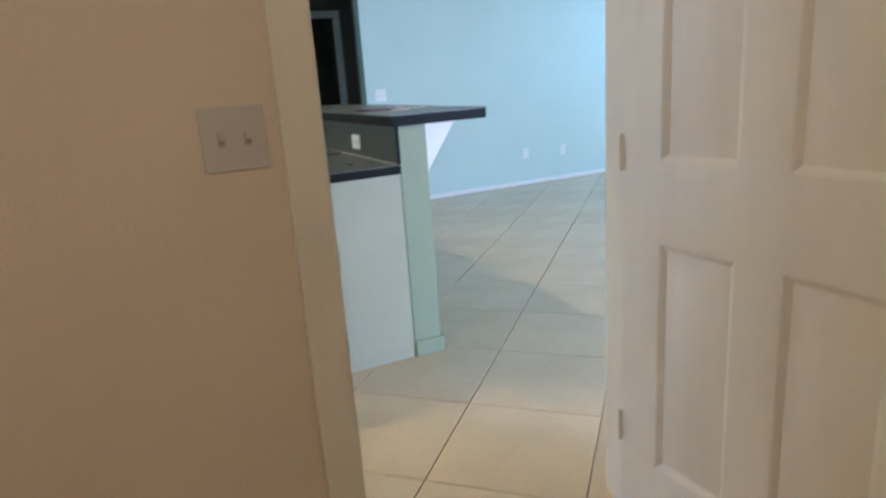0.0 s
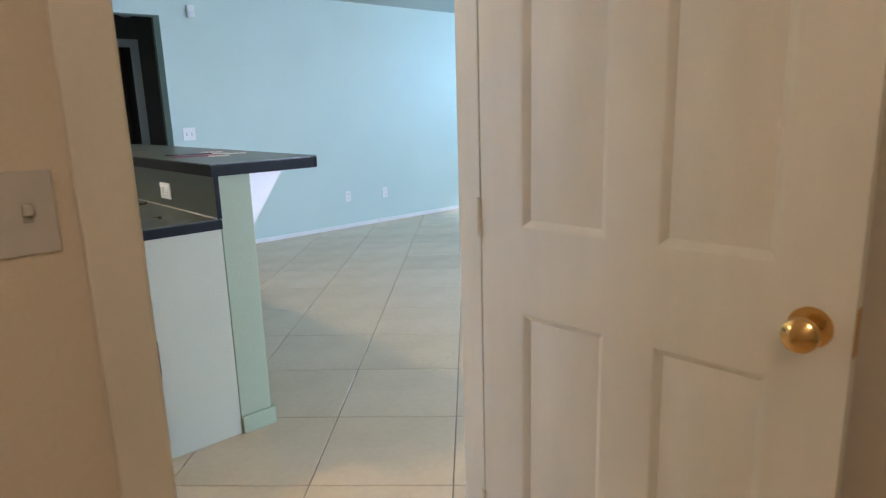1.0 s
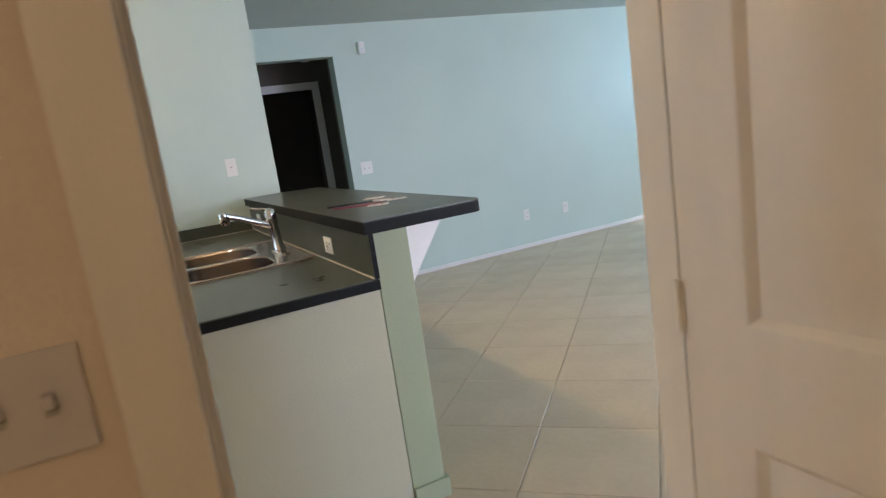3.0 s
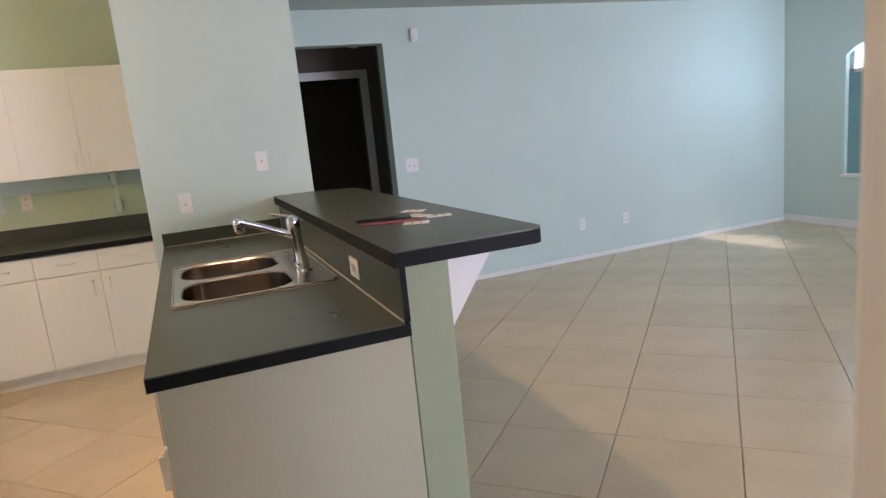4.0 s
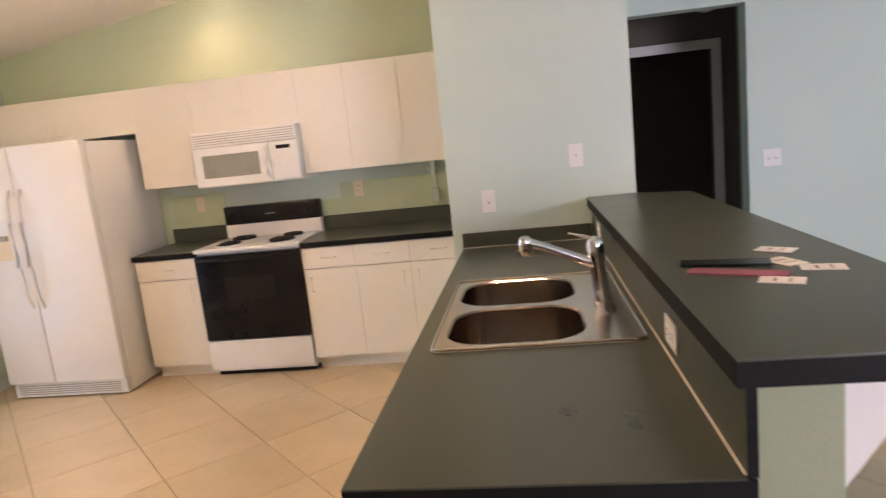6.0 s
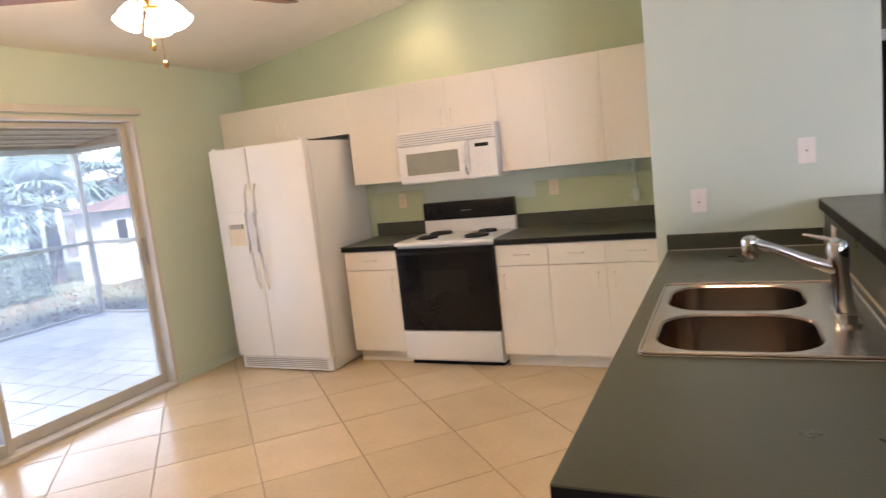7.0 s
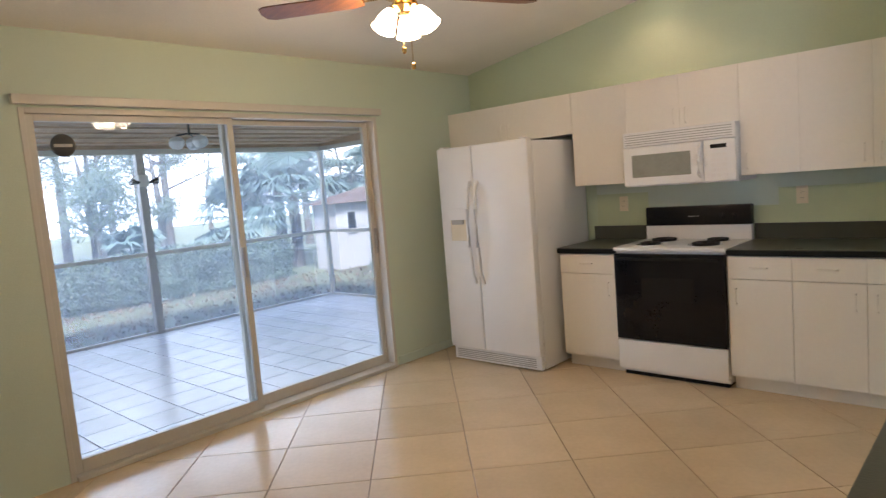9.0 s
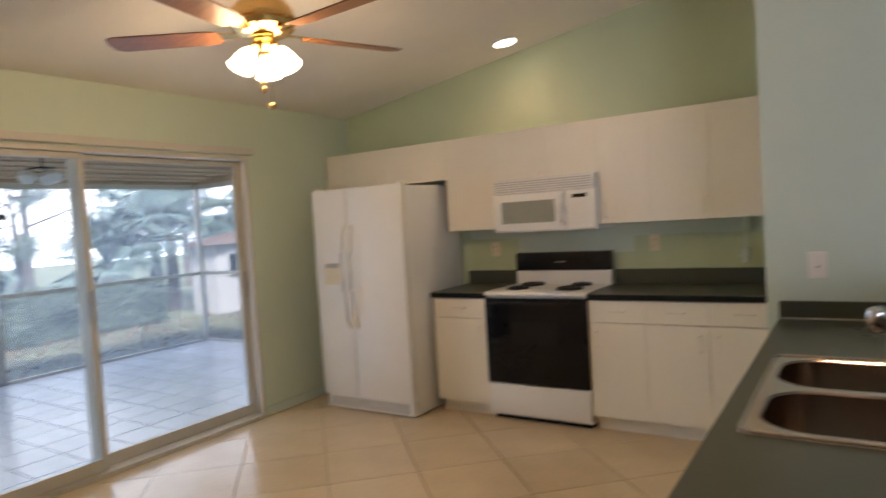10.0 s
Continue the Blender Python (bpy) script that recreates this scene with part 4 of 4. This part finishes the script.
# ---- screened porch ----
PXF, PYN, PYF = -7.47, -2.2, 4.79
structure("patio_slab", slab(PXF - 0.1, XL - 0.2, PYN, PYF + 0.1, -0.25, -0.045), PGROUT, "concrete porch slab", "patio")
scr = thing("porch_screen", "white aluminium screen frame around the porch", "screen enclosure")
for y, w in ((PYN, 0.05), (-0.1, 0.05), (2.18, 0.09), (PYF, 0.06)):
    part("post", slab(PXF - w / 2, PXF + w / 2, y - w / 2, y + w / 2, -0.045, 2.09, 0.003), ALU if w < 0.09 else ALUGREY, scr)
for x in (-5.6, -3.9):
    part("post", slab(x - 0.025, x + 0.025, PYF - 0.025, PYF + 0.025, -0.045, 2.09, 0.003), ALU, scr)
part("chair_rail", slab(PXF - 0.02, PXF + 0.02, PYN, PYF, 0.895, 0.94, 0.003), ALU, scr)
part("chair_rail", slab(PXF, -3.85, PYF - 0.02, PYF + 0.02, 0.895, 0.94, 0.003), ALU, scr)
part("top_rail", slab(PXF - 0.03, PXF + 0.03, PYN, PYF, 2.09, 2.15, 0.003), ALU, scr)
part("top_rail", slab(PXF, -3.85, PYF - 0.03, PYF + 0.03, 2.09, 2.15, 0.003), ALU, scr)
part("bottom_rail", slab(PXF - 0.02, PXF + 0.02, PYN, PYF, -0.045, -0.005, 0.003), ALU, scr)
part("bottom_rail", slab(PXF, -3.85, PYF - 0.02, PYF + 0.02, -0.045, -0.005, 0.003), ALU, scr)
for a, b in ((PYN, -0.1), (-0.1, 2.18), (2.18, PYF)):
    for z0, z1 in ((-0.005, 0.895), (0.94, 2.09)):
        q = part("screen_panel", slab(PXF - 0.001, PXF + 0.001, a + 0.03, b - 0.03, z0, z1), SCREEN, scr, "insect screen with pale blue haze in its colour")
        q.visible_shadow = False
for a, b in ((PXF, -5.6), (-5.6, -3.9)):
    for z0, z1 in ((-0.005, 0.895), (0.94, 2.09)):
        q = part("screen_panel", slab(a + 0.03, b - 0.03, PYF - 0.001, PYF + 0.001, z0, z1), SCREEN, scr, "insect screen with pale blue haze in its colour")
        q.visible_shadow = False
flood = thing("porch_floodlight", "white floodlight box with two dark lamp heads", "floodlight", (PXF + 0.046, 2.18, 1.78))
part("box", slab(0, 0.05, -0.06, 0.06, -0.07, 0.07, 0.008), ALU, flood)
for sgn in (-1, 1):
    part("lamp_head", lathe([(0.018, 0.0), (0.024, 0.04), (0.042, 0.085), (0.044, 0.095)], 14, pose(0.05, sgn * 0.06, -0.02) @ pose(0, 0, 0, -sgn * 80, 0, 0)), DARKMETAL, flood, "dark lamp head", True)
roof = structure("porch_roof", slab(PXF - 0.3, XL - 0.19, PYN - 0.3, PYF + 0.3, 2.48, 2.58), WOODCEIL, "weathered wooden porch roof", "roof")
part("beam", slab(PXF - 0.06, PXF + 0.06, PYN, PYF, 2.151, 2.19, 0.006), WOODCEIL, roof, "weathered beam")
part("side_fascia", gable([(PXF, 2.151), (XL - 0.2, 2.151), (XL - 0.2, 2.479), (PXF, 2.479)], PYF + 0.001, PYF + 0.06), WOODCEIL, roof, "weathered side fascia")
brd = mesh("porch_board", slab(-0.065, 0.065, PYN, PYF, 0, 0.02, 0.002), WOODCEIL)
for i in range(27):
    o = new("porch_board", brd)
    o.parent = roof
    o.location = (PXF + 0.05 + 0.143 * i, 0, 2.192 + 0.0095 * i - 0.008 * (i % 2))
pl = thing("porch_lamp", "unlit porch lamp with three frosted globes", "lamp", (-6.0, 2.1, 0))
part("stem", tube([(0, 0, 2.15), (0, 0, 2.29)], 0.012, 8), DARKMETAL, pl)
for i in range(3):
    a = radians(120 * i + 20)
    c = (0.13 * math.cos(a), 0.13 * math.sin(a))
    part("arm", tube([(0, 0, 2.17), (c[0], c[1], 2.15)], 0.009, 8), DARKMETAL, pl)
    part("globe", lathe([(0.02, 0.05), (0.055, 0.035), (0.075, 0.0), (0.07, -0.04), (0.045, -0.07), (0.01, -0.078)], 18, pose(c[0], c[1], 2.09)), FROST, pl, smooth=True)

# ---- garden ----
structure("backdrop", slab(-52, -51.8, -60, 70, -2, 40), glowing("hazy_white_sky", (0.90, 0.95, 1.0), 0.9), "bright white hazy sky behind the trees", "sky")

bm = bmesh.new()
bmesh.ops.create_grid(bm, x_segments=60, y_segments=60, size=60)
for v in bm.verts:
    v.co = Vector((v.co.x - 20, v.co.y + 4, -0.2 + 0.05 * noise.noise(v.co * 0.3)))
gx = structure("ground", bm, GRASS, "dry patchy lawn with fallen leaves", "ground")


def leaf_cloud(rng, n, place, size, bm=None):
    """Many small leaves as bent quads."""
    bm = bm or bmesh.new()
    for _ in range(n):
        c = Vector(place(rng))
        s = size * rng.uniform(0.6, 1.4)
        q = Euler((rng.uniform(0, 6.3), rng.uniform(0, 6.3), rng.uniform(0, 6.3))).to_matrix()
        v = [bm.verts.new(c + q @ Vector(p) * s) for p in ((-1, 0, 0), (0, -0.45, 0.15), (1, 0, 0), (0, 0.45, 0.15))]
        bm.faces.new(v)
    return bm


rng = random.Random(5)


def hedge_place(r):
    y = r.uniform(-9, 6.6)
    top = 0.70 + 0.10 * noise.noise(Vector((y * 0.8, 0, 3))) + 0.06 * noise.noise(Vector((y * 3, 0, 7)))
    z = r.uniform(-0.15, top)
    bulge = 0.35 + 0.25 * noise.noise(Vector((y * 1.4, z * 2, 1)))
    return (-11.35 + bulge * r.uniform(0.4, 1.0) * (1 if r.random() < 0.8 else -1), y, z)


hd = thing("hedge", "long clipped green hedge behind the lawn", "hedge")
tagged(part("foliage", leaf_cloud(rng, 52000, hedge_place, 0.034), LEAF, hd), kind="stuff")
bm = bmesh.new()
for i in range(44):
    y = -9 + 0.35 * i
    tube([(-11.35, y, -0.2), (-11.35 + rng.uniform(-0.1, 0.1), y + rng.uniform(-0.1, 0.1), 0.5)], [0.03, 0.012], 5, bm=bm)
tagged(part("stems", bm, BARK, hd), kind="stuff")
fl = tagged(new("fallen_leaves", mesh("fallen_leaves", leaf_cloud(rng, 3600, lambda r: (r.uniform(-11.0, -7.8), r.uniform(-6, 8), -0.175 + 0.02 * r.random()), 0.034), LITTER)), "brown fallen leaves on the lawn", "leaves", kind="stuff")


def palm(x, y, h, seed, spread=1.5, fronds=26):
    r = random.Random(seed)
    ob = thing("fan_palm", "green fan palm with drooping fronds", "palm", (x, y, -0.2), group="palms")
    part("trunk", tube([(0, 0, 0), (0.05, 0, h * 0.5), (0, 0.04, h)], [0.17, 0.14, 0.12], 10), BARK, ob)
    bm = bmesh.new()
    for i in range(fronds):
        az, el = r.uniform(0, 6.28), r.uniform(-0.5, 1.3)
        d = Vector((math.cos(az) * math.cos(el), math.sin(az) * math.cos(el), math.sin(el)))
        hub = Vector((0, 0, h)) + d * spread * r.uniform(0.45, 0.7)
        tube([(0, 0, h), tuple(hub)], [0.02, 0.01], 4, bm=bm)
        side = d.cross(Vector((0, 0, 1))).normalized()
        upv = side.cross(d)
        for k in range(25):
            a = radians(-115 + 230 * k / 24)
            e = (d * math.cos(a) + side * math.sin(a)) * spread * 0.5 * r.uniform(0.85, 1.1)
            mid, tip = hub + e * 0.6 + upv * 0.03, hub + e - Vector((0, 0, 0.16 * spread * r.uniform(0.5, 1.3)))
            w = side * 0.03 if abs(math.cos(a)) > 0.5 else d * 0.03
            v = [bm.verts.new(p) for p in (hub, mid - w, tip, mid + w)]
            bm.faces.new(v)
    part("crown", bm, PALMLEAF, ob)


palm(-12.6, 7.75, 1.7, 11, 1.45, 34)
palm(-13.2, 6.6, 1.2, 16, 1.2, 28)
palm(-14.2, 8.4, 2.3, 12, 1.5, 30)
palm(-13.9, 10.7, 2.2, 13, 1.5, 30)
palm(-12.4, 3.9, 0.75, 15, 0.8, 26)


def tree(x, y, h, seed, crown=1.6, leaves=1500, lab="thin tree with sparse green foliage"):
    r = random.Random(seed)
    ob = thing("tree", lab, "tree", (x, y, -0.2), group="trees")
    bm = tube([(0, 0, 0), (r.uniform(-0.2, 0.2), r.uniform(-0.2, 0.2), h * 0.45), (r.uniform(-0.4, 0.4), r.uniform(-0.4, 0.4), h * 0.95)], [0.16, 0.11, 0.03], 8)
    tips = []
    for i in range(9):
        z = h * r.uniform(0.3, 0.9)
        a = r.uniform(0, 6.28)
        e = Vector((math.cos(a), math.sin(a), r.uniform(0.1, 0.7))) * crown * r.uniform(0.5, 1.0)
        tube([(0, 0, z), tuple(Vector((0, 0, z)) + e * 0.5), tuple(Vector((0, 0, z)) + e)], [0.05, 0.03, 0.01], 5, bm=bm)
        tips += [Vector((0, 0, z)) + e * q for q in (0.6, 0.85, 1.0)]
    part("trunk", bm, BARK, ob)

    def place(q):
        c = q.choice(tips)
        return c + Vector((q.gauss(0, 0.3), q.gauss(0, 0.3), q.gauss(0, 0.25))) * crown * 0.45
    part("crown", leaf_cloud(r, leaves * 3, place, 0.042), TREELEAF, ob)


for i, (x, y, h, c) in enumerate(((-19, 0.2, 6.5, 1.7), (-20, 3.4, 6.0, 1.8), (-24, 2.0, 8.0, 2.0), (-23, 6.0, 7.0, 2.3), (-17, 4.8, 3.2, 1.4), (-26, -2.5, 8.0, 2.2), (-22, 9.0, 7, 2.4), (-18, 12.0, 6, 2.2), (-16, 2.3, 2.2, 0.9))):
    tree(x, y, h, 40 + i, c, 1500)
for i, (x, y, h, c) in enumerate(((-17.5, 1.2, 4.2, 1.3), (-18.5, 5.6, 4.0, 1.3), (-21, 4.4, 4.6, 1.5), (-19.5, 7.6, 3.6, 1.2), (-21, -0.8, 4.4, 1.4), (-25, 8.2, 4.2, 1.6))):
    tree(x, y, h, 90 + i, c, 1300, "leafy tree with low branches")
for i in range(14):
    tree(-38 + 2 * math.sin(i * 2.1), -16 + 3.4 * i, 7 + 2 * math.sin(i * 1.7), 70 + i, 2.8, 380, "distant tree beyond the field")

# low shed beyond the hedge, and the shrub beside it
shed = thing("garden_shed", "small beige shed with a brown shingle roof", "shed", (-10.7, 7.5, -0.2))
part("wall", slab(-0.8, 0, 0, 2.4, 0, 1.46, 0.01), STUCCO, shed)
bm = bmesh.new()
a = [bm.verts.new(p) for p in ((-0.95, -0.15, 1.44), (0.15, -0.15, 1.44), (0.15, 2.55, 1.44), (-0.95, 2.55, 1.44))]
rdg = [bm.verts.new(p) for p in ((-0.4, 1.1, 1.76), (-0.4, 1.6, 1.76))]
bm.faces.new(a)
bm.faces.new((a[0], a[1], rdg[0])), bm.faces.new((a[1], a[2], rdg[1], rdg[0])), bm.faces.new((a[2], a[3], rdg[1])), bm.faces.new((a[3], a[0], rdg[0], rdg[1]))
part("roof", bm, ROOFT, shed, "brown shingle roof")
w = part("window", slab(0.001, 0.03, 0.26, 0.54, 0.78, 1.26, 0.006), ALU, shed)
part("pane", slab(0.028, 0.034, 0.29, 0.51, 0.81, 1.23), BLACKP, w, "dark pane")
shrub = thing("shrub", "leafy green shrub in front of the shed", "shrub", (-9.45, 8.0, -0.2))
part("stems", tube([(0, 0, 0), (0.03, 0.05, 0.6), (-0.03, 0.1, 1.3)], [0.05, 0.035, 0.015], 7), BARK, shrub)
sr = random.Random(31)


def shrub_place(r):
    z = r.uniform(0.05, 1.7)
    wide = 0.62 * (1 - z / 1.95) + 0.08 * math.sin(z * 9)
    ang = r.uniform(0, 6.28)
    return (wide * r.uniform(0.5, 1) * math.cos(ang), wide * r.uniform(0.5, 1) * math.sin(ang) + 0.06 * z, z)


part("foliage", leaf_cloud(sr, 3500, shrub_place, 0.04), LEAF, shrub)


# ---- floor and tiles ----
def clip(poly, x0, x1, y0, y1):
    for ax, lim, keep in ((0, x0, 1), (0, x1, -1), (1, y0, 1), (1, y1, -1)):
        out = []
        for i in range(len(poly)):
            p, q = poly[i], poly[(i + 1) % len(poly)]
            dp, dq = (p[ax] - lim) * keep, (q[ax] - lim) * keep
            if dp >= 0:
                out.append(p)
            if (dp >= 0) != (dq >= 0):
                t = dp / (dp - dq)
                out.append((p[0] + t * (q[0] - p[0]), p[1] + t * (q[1] - p[1])))
        poly = out
        if len(poly) < 3:
            return []
    return poly


def lay_tiles(floor, rects, side, origin, angle, mat, z, gap, name="tile"):
    ca, sa = math.cos(radians(angle)), math.sin(radians(angle))
    h = side / 2 - gap
    full = None
    for rect in rects:
        for i in range(-40, 41):
            for j in range(-40, 41):
                u, v = (i + 0.5) * side, (j + 0.5) * side
                cx, cy = origin[0] + u * ca - v * sa, origin[1] + u * sa + v * ca
                if not (rect[0] - side < cx < rect[1] + side and rect[2] - side < cy < rect[3] + side):
                    continue
                sq = [(cx + (a * ca - b * sa) * h, cy + (a * sa + b * ca) * h) for a, b in ((-1, -1), (1, -1), (1, 1), (-1, 1))]
                cut = clip(sq, *rect)
                if len(cut) < 3:
                    continue
                area = abs(sum(cut[k][0] * cut[(k + 1) % len(cut)][1] - cut[(k + 1) % len(cut)][0] * cut[k][1] for k in range(len(cut)))) / 2
                if area < 0.002:
                    continue
                whole = area > 4 * h * h * 0.9999
                if whole and full is not None:
                    me = full
                else:
                    bm = bmesh.new()
                    c = [(x - cx, y - cy) for x, y in cut]
                    k = len(c)
                    lo = [bm.verts.new((x, y, -0.008)) for x, y in c]
                    mid = [bm.verts.new((x, y, -0.0015)) for x, y in c]
                    hi = [bm.verts.new((x * (1 - 0.002 / h), y * (1 - 0.002 / h), 0)) for x, y in c]
                    bm.faces.new(hi)
                    for n in range(k):
                        m2 = (n + 1) % k
                        bm.faces.new((lo[n], lo[m2], mid[m2], mid[n]))
                        bm.faces.new((mid[n], mid[m2], hi[m2], hi[n]))
                    me = mesh(name, bm, mat)
                    if whole:
                        full = me
                o = new(name, me)
                o.parent = floor
                o.location = (cx, cy, z)


floor = structure("floor", slab(XL - 0.2, XR + 0.2, -5.1, 6.5, -0.1, 0.0005), GROUT, "diagonal cream ceramic tile floor with dark grout", "floor")
lay_tiles(floor, [(XL, XR, YD, YB), (1.05, XR, -5.0, YD), (-1.58, 0.93, -4.0, YD)], 0.5145, (-2.589, 2.032), 45, TILE, 0.008, 0.0022)
patio = bpy.data.objects["patio_slab"]
lay_tiles(patio, [(PXF - 0.08, XL - 0.2, PYN + 1.0, PYF + 0.08)], 0.335, (XL - 0.2, 0.0), 0, PTILE, -0.036, 0.004, "patio_tile")
